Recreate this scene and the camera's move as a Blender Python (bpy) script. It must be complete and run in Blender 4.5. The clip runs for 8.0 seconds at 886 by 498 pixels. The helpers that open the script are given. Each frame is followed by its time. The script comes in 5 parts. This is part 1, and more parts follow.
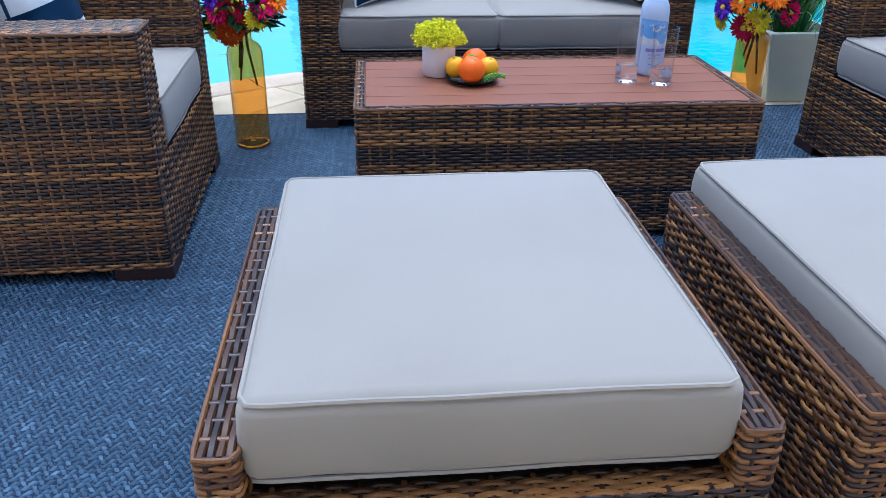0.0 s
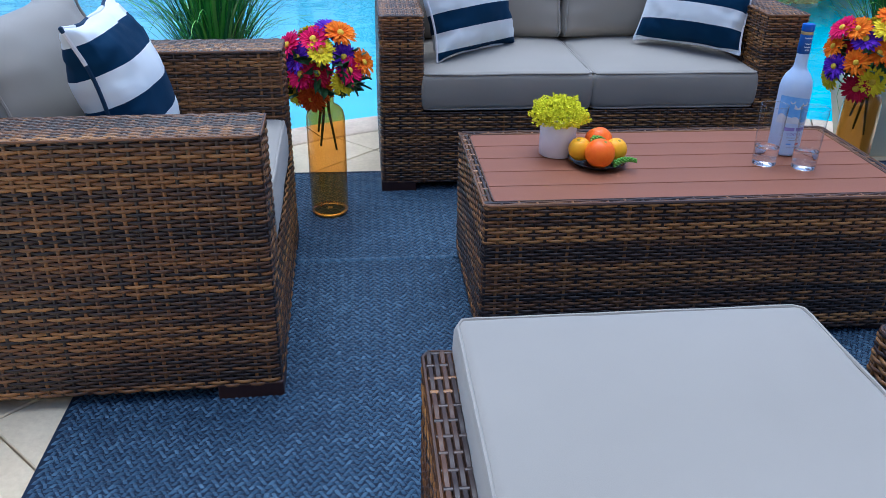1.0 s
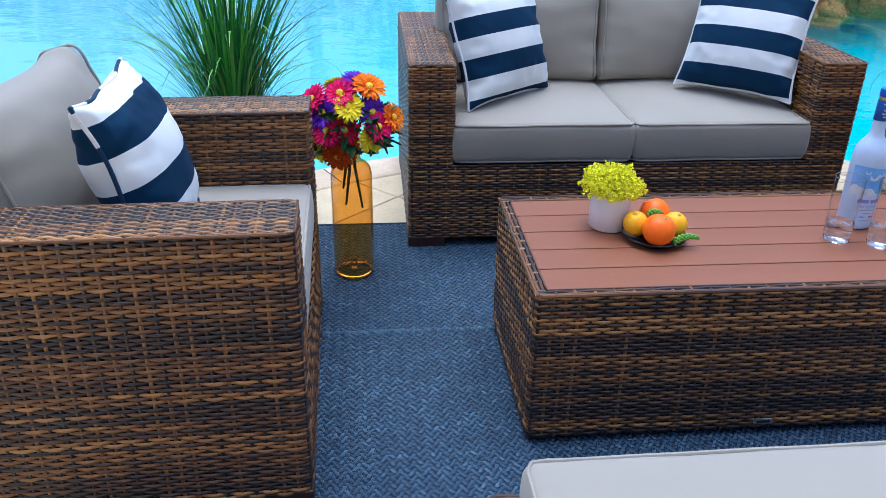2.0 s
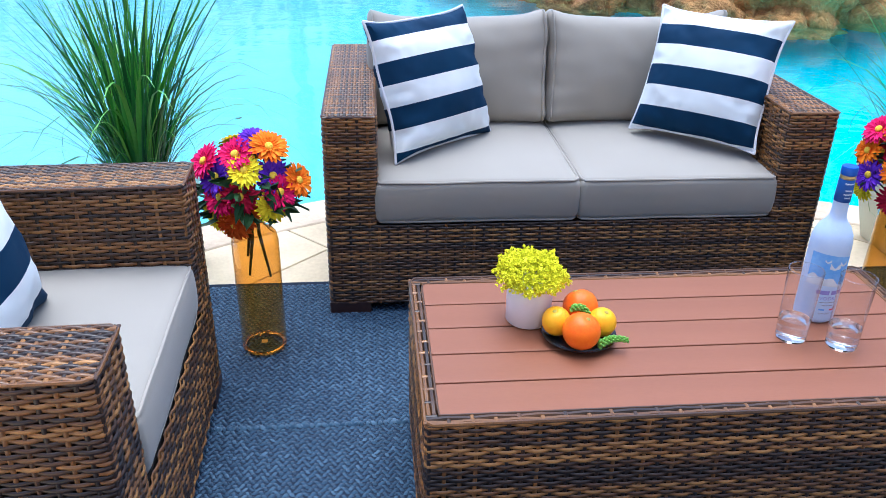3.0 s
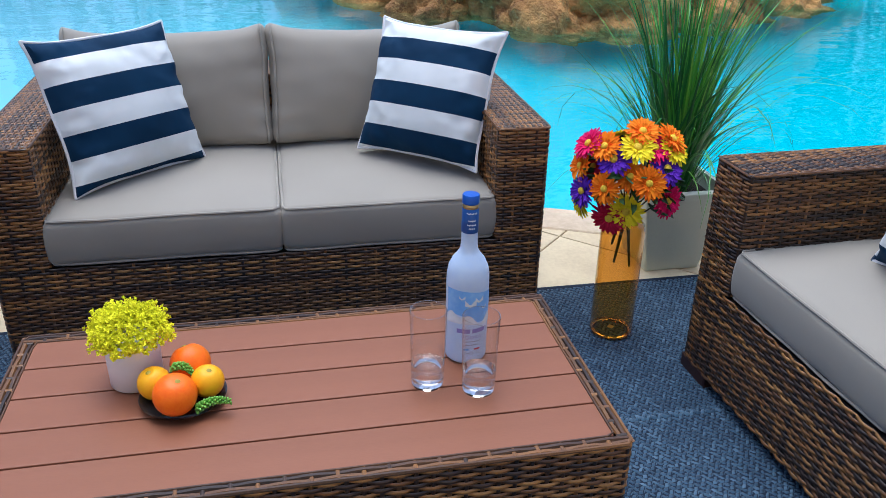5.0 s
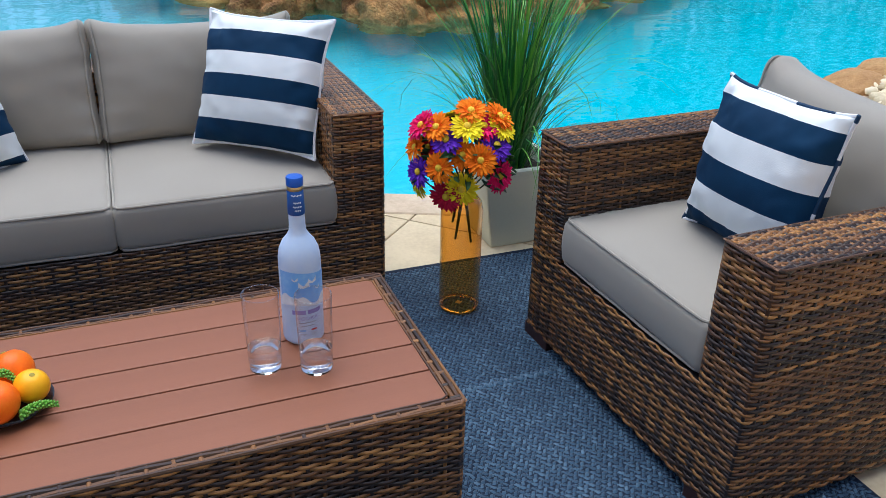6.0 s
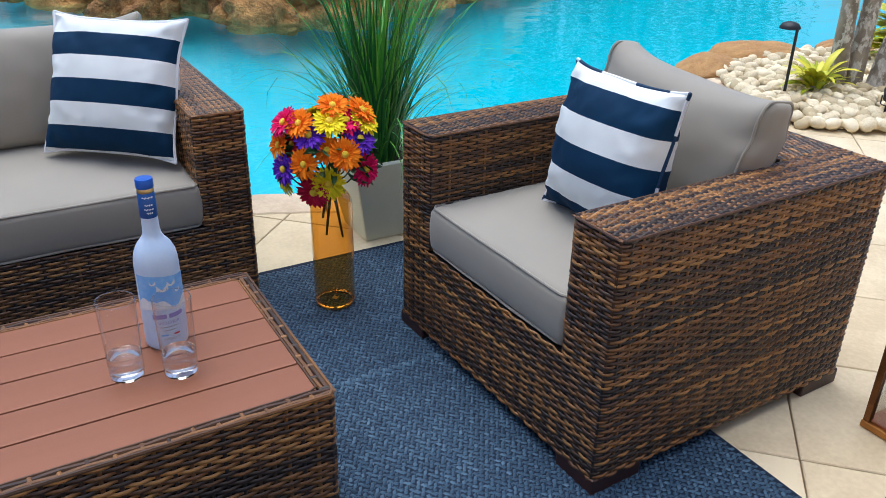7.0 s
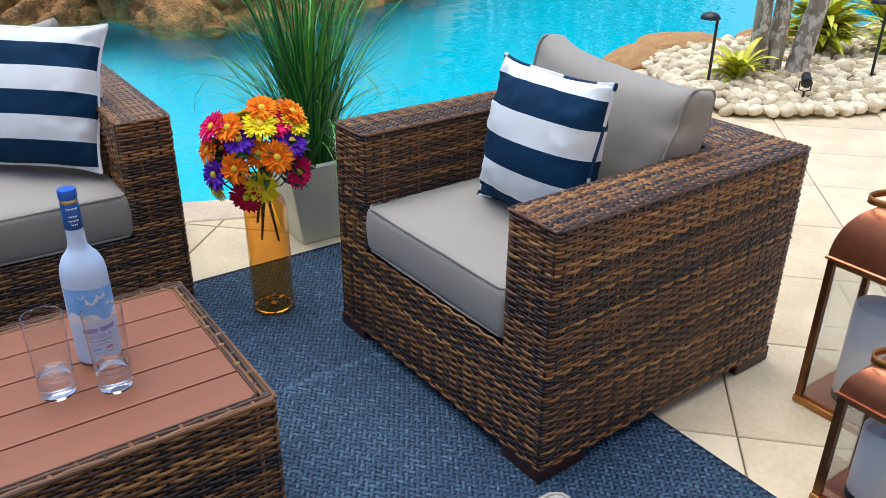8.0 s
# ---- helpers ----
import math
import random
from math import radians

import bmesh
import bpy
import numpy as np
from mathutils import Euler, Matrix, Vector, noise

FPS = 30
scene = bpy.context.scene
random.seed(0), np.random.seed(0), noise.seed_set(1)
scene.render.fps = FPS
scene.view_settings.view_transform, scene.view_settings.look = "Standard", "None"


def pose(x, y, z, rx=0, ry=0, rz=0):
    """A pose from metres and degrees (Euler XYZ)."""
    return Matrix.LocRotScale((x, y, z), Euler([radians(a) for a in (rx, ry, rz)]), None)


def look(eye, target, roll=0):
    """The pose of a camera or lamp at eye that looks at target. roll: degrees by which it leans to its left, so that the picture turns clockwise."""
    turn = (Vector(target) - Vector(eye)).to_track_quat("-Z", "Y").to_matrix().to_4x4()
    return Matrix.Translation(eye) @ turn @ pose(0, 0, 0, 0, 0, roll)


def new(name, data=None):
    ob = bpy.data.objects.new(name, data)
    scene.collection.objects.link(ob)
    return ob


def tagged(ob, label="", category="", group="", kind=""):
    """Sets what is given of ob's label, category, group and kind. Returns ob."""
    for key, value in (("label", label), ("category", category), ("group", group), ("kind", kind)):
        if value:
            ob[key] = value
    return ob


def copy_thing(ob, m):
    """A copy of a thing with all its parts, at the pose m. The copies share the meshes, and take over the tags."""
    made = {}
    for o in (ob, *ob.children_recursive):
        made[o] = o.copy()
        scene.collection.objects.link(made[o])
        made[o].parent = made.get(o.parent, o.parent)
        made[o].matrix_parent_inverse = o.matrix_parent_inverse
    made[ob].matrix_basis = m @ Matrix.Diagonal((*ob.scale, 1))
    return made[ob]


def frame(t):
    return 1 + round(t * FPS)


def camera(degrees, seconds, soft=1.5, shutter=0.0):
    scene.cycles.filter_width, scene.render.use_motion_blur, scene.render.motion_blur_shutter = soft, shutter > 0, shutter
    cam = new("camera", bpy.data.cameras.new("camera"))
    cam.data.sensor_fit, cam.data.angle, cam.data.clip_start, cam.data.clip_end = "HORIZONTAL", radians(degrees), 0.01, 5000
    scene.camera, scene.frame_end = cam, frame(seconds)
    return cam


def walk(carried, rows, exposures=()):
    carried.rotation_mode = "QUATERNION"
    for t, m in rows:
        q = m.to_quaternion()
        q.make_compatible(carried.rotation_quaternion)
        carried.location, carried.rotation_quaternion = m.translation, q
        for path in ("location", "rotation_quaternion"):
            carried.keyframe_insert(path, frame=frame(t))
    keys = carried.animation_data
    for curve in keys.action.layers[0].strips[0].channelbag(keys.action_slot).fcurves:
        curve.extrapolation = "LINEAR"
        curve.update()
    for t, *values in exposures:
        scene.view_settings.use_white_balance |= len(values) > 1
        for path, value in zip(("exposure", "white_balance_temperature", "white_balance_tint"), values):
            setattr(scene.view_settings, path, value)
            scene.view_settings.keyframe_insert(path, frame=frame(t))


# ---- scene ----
cam = camera(57.5, 8.0, soft=0.6)
PATH = [
    (0, (0.126, 0.079, 0.968), (0.282, 1.856, 0.063), 0.5),
    (0.5, (-0.021, 0.238, 1.04), (0.147, 2.014, 0.134), 0.7),
    (1, (-0.177, 0.395, 1.093), (0.001, 2.171, 0.19), 0.9),
    (1.5, (-0.266, 0.515, 1.136), (-0.089, 2.295, 0.241), 1.1),
    (1.7, (-0.268, 0.558, 1.147), (-0.094, 2.341, 0.258), 1.1),
    (3, (-0.005, 0.941, 1.242), (0.168, 2.719, 0.344), 1.1),
    (3.5, (0.159, 1.042, 1.23), (0.333, 2.823, 0.336), 1.1),
    (4, (0.361, 1.071, 1.235), (0.534, 2.854, 0.345), 0.9),
    (4.5, (0.499, 1.065, 1.241), (0.737, 2.841, 0.354), 1.2),
    (5.8, (0.643, 0.996, 1.222), (1.275, 2.681, 0.346), 1.3),
    (6, (0.649, 0.979, 1.223), (1.327, 2.641, 0.342), 1.4),
    (6.5, (0.676, 0.944, 1.22), (1.485, 2.547, 0.34), 1.4),
    (7, (0.692, 0.928, 1.22), (1.606, 2.474, 0.339), 1.3),
    (7.5, (0.695, 0.93, 1.216), (1.685, 2.429, 0.335), 1.0),
    (8, (0.698, 0.924, 1.216), (1.735, 2.39, 0.336), 0.7),
]
EXPOSURES = [(0, 0.45, 4830, 7), (0.5, 0.18, 4780, 8), (1, 0.12, 4800, 7), (1.5, 0.2, 4950, 7), (3, 0.82, 5130, 8), (4.5, 0.36, 5350, 8), (6.5, 0.22, 5640, 6), (8, 0.3, 5680, 7)]
walk(cam, [(t, look(eye, target, roll)) for t, eye, target, roll in PATH], EXPOSURES)

# ---- light: bright overcast sky over the terrace ----
world = bpy.data.worlds.new("world")
scene.world = world
world.use_nodes = True
wt = world.node_tree
sky = wt.nodes.new("ShaderNodeTexSky")
sky.sky_type = "NISHITA"
sky.sun_disc = False
SUN_EL, SUN_AZ = 79.0, 350.0
sky.sun_elevation = radians(SUN_EL)
sky.sun_rotation = radians(SUN_AZ)
sky.air_density, sky.dust_density, sky.ozone_density = 0.75, 5.0, 1.0
wt.nodes["Background"].inputs["Strength"].default_value = 0.155
wt.links.new(sky.outputs["Color"], wt.nodes["Background"].inputs["Color"])
sun = new("sun", bpy.data.lights.new("sun", "SUN"))
sun.data.energy = 1.5
sun.data.angle = radians(62)
sun.data.color = (1.0, 0.955, 0.9)
az, el = radians(SUN_AZ), radians(SUN_EL)
sun.matrix_world = look((math.sin(az) * math.cos(el) * 20, math.cos(az) * math.cos(el) * 20, math.sin(el) * 20), (0, 0, 0))


# ---- materials ----
class Nodes:
    def __init__(self, name):
        self.mat = bpy.data.materials.new(name)
        self.mat.use_nodes = True
        self.t = self.mat.node_tree
        self.b = self.t.nodes["Principled BSDF"]

    def add(self, kind, **inputs):
        n = self.t.nodes.new(kind)
        for k, v in inputs.items():
            n.inputs[k.replace("_", " ")].default_value = v
        return n

    def link(self, a, b):
        self.t.links.new(a, b)

    def coords(self, scale=(1, 1, 1)):
        tc = self.t.nodes.new("ShaderNodeTexCoord")
        mp = self.t.nodes.new("ShaderNodeMapping")
        mp.inputs["Scale"].default_value = scale
        self.link(tc.outputs["Object"], mp.inputs["Vector"])
        return mp.outputs["Vector"]

    def noise(self, vec, scale, detail=4.0, rough=0.55):
        n = self.add("ShaderNodeTexNoise", Scale=scale, Detail=detail, Roughness=rough)
        self.link(vec, n.inputs["Vector"])
        return n.outputs["Fac"]

    def ramp(self, fac, stops):
        r = self.t.nodes.new("ShaderNodeValToRGB")
        e = r.color_ramp.elements
        while len(e) < len(stops):
            e.new(0.5)
        for k, (pos, col) in zip(e, stops):
            k.position, k.color = pos, (*col, 1)
        self.link(fac, r.inputs["Fac"])
        return r.outputs["Color"]

    def math(self, op, a, b=None):
        m = self.t.nodes.new("ShaderNodeMath")
        m.operation = op
        for i, v in enumerate((a, b)):
            if v is None:
                continue
            if isinstance(v, (int, float)):
                m.inputs[i].default_value = v
            else:
                self.link(v, m.inputs[i])
        return m.outputs[0]

    def bump(self, height, strength, dist):
        n = self.add("ShaderNodeBump", Strength=strength, Distance=dist)
        self.link(height, n.inputs["Height"])
        self.link(n.outputs["Normal"], self.b.inputs["Normal"])
        return n

    def put(self, **kw):
        for k, v in kw.items():
            self.b.inputs[k.replace("_", " ")].default_value = v
        return self


def surface(name, dark, light, scale=6.0, rough=0.6, bump=0.2, bscale=120.0, dist=0.002, metal=0.0, stretch=(1, 1, 1), random=0.0, **kw):
    """A material with variation at two scales and fine relief."""
    n = Nodes(name)
    v = n.coords(stretch)
    big, fine = n.noise(v, scale), n.noise(v, bscale, 3.0)
    mix = n.math("ADD", n.math("MULTIPLY", big, 0.7), n.math("MULTIPLY", fine, 0.3))
    if random:
        info = n.t.nodes.new("ShaderNodeObjectInfo")
        isle = n.t.nodes.new("ShaderNodeNewGeometry")
        both = n.math("FRACT", n.math("ADD", info.outputs["Random"], isle.outputs["Random Per Island"]))
        off = n.math("MULTIPLY", n.math("SUBTRACT", both, 0.5), random)
        mix = n.math("ADD", mix, off)
    n.link(n.ramp(mix, [(0.32, dark), (0.68, light)]), n.b.inputs["Base Color"])
    n.put(Roughness=rough, Metallic=metal, **kw)
    if bump:
        n.bump(fine, bump, dist)
    return n.mat


def wicker_material():
    n = Nodes("resin_wicker")
    a = n.t.nodes.new("ShaderNodeAttribute")
    a.attribute_name = "tone"
    v = n.coords()
    fine = n.noise(v, 260.0, 2.0)
    tone = n.math("ADD", a.outputs["Fac"], n.math("MULTIPLY", n.math("SUBTRACT", fine, 0.5), 0.25))
    n.link(n.ramp(tone, [(0.0, (0.022, 0.0125, 0.0085)), (0.25, (0.042, 0.022, 0.0125)), (0.5, (0.094, 0.041, 0.0155)), (0.76, (0.232, 0.102, 0.027)), (1.0, (0.39, 0.19, 0.052))]), n.b.inputs["Base Color"])
    n.put(Roughness=0.31, Specular_IOR_Level=0.56)
    n.bump(fine, 0.15, 0.001)
    return n.mat


def stripe_material(name, phase, period):
    n = Nodes(name)
    tc = n.t.nodes.new("ShaderNodeTexCoord")
    sep = n.t.nodes.new("ShaderNodeSeparateXYZ")
    n.link(tc.outputs["Object"], sep.inputs[0])
    band = n.math("FRACT", n.math("ADD", n.math("MULTIPLY", sep.outputs["Z"], 1 / period), phase + 40.0))
    sel = n.math("GREATER_THAN", band, 0.5)
    fine = n.noise(tc.outputs["Object"], 500.0, 2.0)
    big = n.noise(tc.outputs["Object"], 8.0, 3.0)
    navy = n.ramp(big, [(0.3, (0.0015, 0.024, 0.066)), (0.7, (0.0022, 0.034, 0.088))])
    white = n.ramp(big, [(0.3, (0.74, 0.79, 0.80)), (0.7, (0.83, 0.87, 0.88))])
    mx = n.t.nodes.new("ShaderNodeMix")
    mx.data_type = "RGBA"
    n.link(sel, mx.inputs["Factor"])
    n.link(white, mx.inputs["A"])
    n.link(navy, mx.inputs["B"])
    n.link(mx.outputs["Result"], n.b.inputs["Base Color"])
    n.put(Roughness=0.85, Specular_IOR_Level=0.25)
    n.bump(fine, 0.25, 0.001)
    return n.mat


def tone_material(name, stops, rough=0.6, **kw):
    """Colour taken from a mesh's own 'tone' attribute."""
    n = Nodes(name)
    a = n.t.nodes.new("ShaderNodeAttribute")
    a.attribute_name = "tone"
    fine = n.noise(n.coords(), 90.0, 2.0)
    tone = n.math("ADD", a.outputs["Fac"], n.math("MULTIPLY", n.math("SUBTRACT", fine, 0.5), 0.2))
    n.link(n.ramp(tone, stops), n.b.inputs["Base Color"])
    n.put(Roughness=rough, **kw)
    return n.mat


def thin_glass(name, color, haze=0.0, cast=(1, 1, 1)):
    """A thin glass wall: tinted clear with mirror gloss by angle; haze puts warm reflections into a diffuse colour."""
    n = Nodes(name)
    n.t.nodes.remove(n.b)
    out = n.t.nodes["Material Output"]
    tr = n.add("ShaderNodeBsdfTransparent", Color=(*color, 1))
    gl = n.add("ShaderNodeBsdfGlossy", Roughness=0.02)
    lw = n.add("ShaderNodeLayerWeight", Blend=0.5)
    gloss = n.math("ADD", n.math("MULTIPLY", n.math("POWER", lw.outputs["Facing"], 3.0), 0.85), 0.06)
    mx = n.t.nodes.new("ShaderNodeMixShader")
    n.link(gloss, mx.inputs[0])
    if haze:
        df = n.add("ShaderNodeBsdfDiffuse", Color=(*cast, 1))
        hz = n.add("ShaderNodeMixShader", Fac=haze)
        n.link(tr.outputs[0], hz.inputs[1])
        n.link(df.outputs[0], hz.inputs[2])
        tr = hz
    n.link(tr.outputs[0], mx.inputs[1])
    n.link(gl.outputs[0], mx.inputs[2])
    n.link(mx.outputs[0], out.inputs["Surface"])
    return n.mat


def glass_material(name, color, rough=0.0, ior=1.45):
    n = Nodes(name)
    n.put(Base_Color=(*color, 1), Roughness=rough, Transmission_Weight=1.0, IOR=ior)
    return n.mat


def water_material():
    n = Nodes("pool_water")
    v = n.coords((1.0, 1.7, 1.0))
    a = n.noise(v, 1.6, 3.0)
    b = n.noise(v, 9.0, 2.0)
    h = n.math("ADD", n.math("MULTIPLY", a, 1.0), n.math("MULTIPLY", b, 0.06))
    n.bump(h, 0.22, 0.05)
    n.put(Base_Color=(0.62, 0.97, 1.0, 1), Roughness=0.0, Transmission_Weight=1.0, IOR=1.33)
    return n.mat


WICKER = wicker_material()
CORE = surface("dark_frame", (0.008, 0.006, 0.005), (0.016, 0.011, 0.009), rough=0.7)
FABRIC = surface("taupe_canvas", (0.303, 0.279, 0.234), (0.338, 0.312, 0.264), scale=3.0, rough=0.85, bump=0.25, bscale=700.0, dist=0.0008, Sheen_Weight=0.25, Sheen_Roughness=0.5)
FOOT = surface("brown_plastic_foot", (0.025, 0.010, 0.009), (0.045, 0.017, 0.014), rough=0.45)
PLANK = surface("composite_plank", (0.215, 0.075, 0.033), (0.265, 0.096, 0.045), scale=3.0, rough=0.5, bump=0.15, bscale=220.0, dist=0.0008, stretch=(0.25, 3, 1), random=0.12)
STRIPE_A = stripe_material("navy_white_stripes_a", 0.365, 0.126)
STRIPE_B = stripe_material("navy_white_stripes_b", 0.94, 0.126)
STRIPE_C = stripe_material("navy_white_stripes_c", 0.955, 0.134)
WHITE_CORD = surface("white_cord", (0.72, 0.73, 0.76), (0.82, 0.83, 0.85), rough=0.8, bscale=400.0)
BAND_CORD = tone_material("banded_cord", [(0.45, (0.002, 0.03, 0.08)), (0.55, (0.78, 0.79, 0.81))], rough=0.8)
RUG_BASE = surface("rug_ground_weave", (0.003, 0.011, 0.030), (0.007, 0.02, 0.048), scale=20.0, rough=0.9, bscale=400.0)
RUG_YARN = tone_material("rug_blue_yarn", [(0.0, (0.010, 0.033, 0.070)), (0.5, (0.027, 0.074, 0.134)), (1.0, (0.115, 0.205, 0.300))], rough=0.6, Sheen_Weight=0.2, Sheen_Roughness=0.4)
PAVER = surface("cream_travertine", (0.58, 0.465, 0.29), (0.79, 0.67, 0.45), scale=5.0, rough=0.75, bump=0.35, bscale=70.0, dist=0.003, random=0.22)
JOINT = surface("sandy_joint", (0.10, 0.065, 0.03), (0.34, 0.24, 0.12), scale=14.0, rough=0.9, bump=0.4, bscale=160.0)
COPING = surface("coping_stone", (0.54, 0.42, 0.29), (0.75, 0.62, 0.45), scale=7.0, rough=0.75, bump=0.4, bscale=60.0, dist=0.004, random=0.3)
def plaster_material():
    """Pool plaster: pale sky reflection put into the colour at low x, turquoise towards the rockwork."""
    n = Nodes("pool_plaster")
    v = n.coords()
    sep = n.t.nodes.new("ShaderNodeSeparateXYZ")
    n.link(v, sep.inputs[0])
    way = n.math("ADD", n.math("MULTIPLY", sep.outputs["X"], 0.16), n.math("MULTIPLY", n.noise(v, 0.5, 3.0), 0.5))
    n.link(n.ramp(way, [(0.0, (0.29, 0.56, 0.71)), (0.35, (0.145, 0.565, 0.70)), (0.85, (0.018, 0.53, 0.655))]), n.b.inputs["Base Color"])
    n.put(Roughness=0.8)
    n.bump(n.noise(v, 40.0), 0.2, 0.002)
    return n.mat


PLASTER = plaster_material()
WATER = water_material()
AMBER = thin_glass("amber_glass", (0.95, 0.655, 0.24), 0.055, (0.85, 0.36, 0.05))
GLASS_RING = glass_material("thick_amber_glass", (1.0, 0.62, 0.16))
THIN = thin_glass("thin_clear_glass", (0.97, 0.98, 0.985))
CLEAR = glass_material("clear_glass", (0.98, 0.99, 1.0), ior=1.36)
FROST = surface("frosted_glass", (0.57, 0.73, 0.99), (0.68, 0.81, 1.0), scale=20.0, rough=0.34, bump=0.03, Transmission_Weight=0.2, IOR=1.3)
BLUE_CAP = surface("blue_cap", (0.006, 0.075, 0.42), (0.012, 0.105, 0.52), rough=0.35)
BLUE_FOIL = surface("blue_foil", (0.006, 0.055, 0.25), (0.014, 0.095, 0.36), scale=40.0, rough=0.4)
GOLD = surface("gold_band", (0.45, 0.34, 0.16), (0.6, 0.48, 0.24), rough=0.3, metal=0.8)
PRINT_BLUE = surface("printed_blue", (0.09, 0.34, 0.86), (0.32, 0.60, 0.95), scale=22.0, rough=0.45)
PRINT_WHITE = surface("printed_white", (0.62, 0.68, 0.76), (0.78, 0.82, 0.88), scale=30.0, rough=0.5)
PRINT_INK = surface("printed_ink", (0.24, 0.21, 0.56), (0.32, 0.28, 0.64), rough=0.5)
PRINT_RED = surface("printed_red", (0.5, 0.02, 0.03), (0.6, 0.03, 0.04), rough=0.5)
PRINT_GREY = surface("printed_grey", (0.25, 0.28, 0.36), (0.35, 0.38, 0.46), rough=0.5)
POT_WHITE = surface("white_pot", (0.86, 0.86, 0.90), (0.90, 0.90, 0.94), scale=10.0, rough=0.45, bump=0.05)
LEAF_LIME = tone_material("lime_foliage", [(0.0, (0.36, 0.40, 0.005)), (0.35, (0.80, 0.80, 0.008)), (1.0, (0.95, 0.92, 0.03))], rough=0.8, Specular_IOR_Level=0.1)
DISH = surface("black_stoneware", (0.012, 0.012, 0.014), (0.025, 0.024, 0.027), rough=0.16)
ORANGE = surface("orange_peel", (0.90, 0.11, 0.002), (0.98, 0.22, 0.004), scale=14.0, rough=0.35, bump=0.25, bscale=240.0, dist=0.001, Specular_IOR_Level=0.3)
LEMON = surface("yellow_peel", (0.92, 0.40, 0.002), (0.98, 0.52, 0.004), scale=14.0, rough=0.38, bump=0.25, bscale=240.0, dist=0.001, Specular_IOR_Level=0.3)
STEM = surface("dark_stem", (0.02, 0.035, 0.012), (0.05, 0.07, 0.02), rough=0.6)
STALK = surface("dry_stalk", (0.30, 0.24, 0.02), (0.48, 0.36, 0.04), scale=90.0, rough=0.6)
SPRIG = surface("succulent_green", (0.12, 0.36, 0.03), (0.24, 0.52, 0.08), scale=60.0, rough=0.45)
LEAF_DARK = surface("dark_leaf", (0.008, 0.035, 0.008), (0.025, 0.085, 0.018), scale=30.0, rough=0.5)
PETALS = {
    "o": surface("orange_petals", (0.92, 0.15, 0.003), (0.98, 0.32, 0.008), scale=40.0, rough=0.7, Specular_IOR_Level=0.15),
    "y": surface("yellow_petals", (0.93, 0.70, 0.008), (0.98, 0.86, 0.02), scale=40.0, rough=0.7, Specular_IOR_Level=0.15),
    "m": surface("magenta_petals", (0.70, 0.005, 0.09), (0.90, 0.016, 0.19), scale=40.0, rough=0.7, Specular_IOR_Level=0.15),
    "c": surface("crimson_petals", (0.42, 0.006, 0.03), (0.62, 0.015, 0.07), scale=40.0, rough=0.7, Specular_IOR_Level=0.15),
    "p": surface("purple_petals", (0.09, 0.02, 0.40), (0.20, 0.05, 0.65), scale=40.0, rough=0.7, Specular_IOR_Level=0.15),
    "r": surface("rust_petals", (0.55, 0.06, 0.004), (0.78, 0.13, 0.008), scale=40.0, rough=0.7, Specular_IOR_Level=0.15),
}
EYE_YELLOW = surface("flower_eye", (0.80, 0.50, 0.015), (0.95, 0.72, 0.06), scale=200.0, rough=0.8, bump=0.8, bscale=900.0)
PLANTER = surface("sage_planter", (0.66, 0.68, 0.54), (0.73, 0.75, 0.61), scale=4.0, rough=0.4, bump=0.05)
SOIL = surface("soil", (0.02, 0.014, 0.01), (0.05, 0.035, 0.022), scale=40.0, rough=0.95, bump=0.8, bscale=90.0, dist=0.01)
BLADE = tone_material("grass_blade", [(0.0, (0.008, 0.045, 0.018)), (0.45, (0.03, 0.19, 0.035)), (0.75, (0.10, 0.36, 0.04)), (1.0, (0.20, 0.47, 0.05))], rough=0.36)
ROCK = surface("brown_rock", (0.20, 0.085, 0.022), (0.74, 0.39, 0.12), scale=2.2, rough=0.85, bump=0.9, bscale=16.0, dist=0.05, random=0.25)
TAN_ROCK = surface("tan_boulder", (0.36, 0.18, 0.06), (0.58, 0.34, 0.13), scale=3.0, rough=0.8, bump=0.5, bscale=24.0, dist=0.03)
PEBBLE = surface("cream_pebble", (0.50, 0.40, 0.23), (0.88, 0.77, 0.54), scale=9.0, rough=0.7, bump=0.3, bscale=60.0, dist=0.003, random=0.5)
def bark_material():
    n = Nodes("mottled_bark")
    v = n.coords((1, 1, 0.6))
    fine = n.noise(v, 70.0, 4.0)
    grey = n.ramp(n.noise(v, 16.0), [(0.3, (0.15, 0.125, 0.09)), (0.7, (0.38, 0.33, 0.26))])
    pale = n.ramp(fine, [(0.3, (0.42, 0.40, 0.35)), (0.7, (0.66, 0.63, 0.56))])
    mx = n.t.nodes.new("ShaderNodeMix")
    mx.data_type = "RGBA"
    n.link(n.ramp(n.math("ADD", n.noise(v, 20.0, 6.0, 0.65), n.math("MULTIPLY", n.noise(v, 5.0), 0.35)), [(0.66, (0, 0, 0)), (0.72, (1, 1, 1))]), mx.inputs["Factor"])
    n.link(grey, mx.inputs["A"])
    n.link(pale, mx.inputs["B"])
    n.link(mx.outputs["Result"], n.b.inputs["Base Color"])
    n.put(Roughness=0.9)
    n.bump(fine, 0.6, 0.006)
    return n.mat


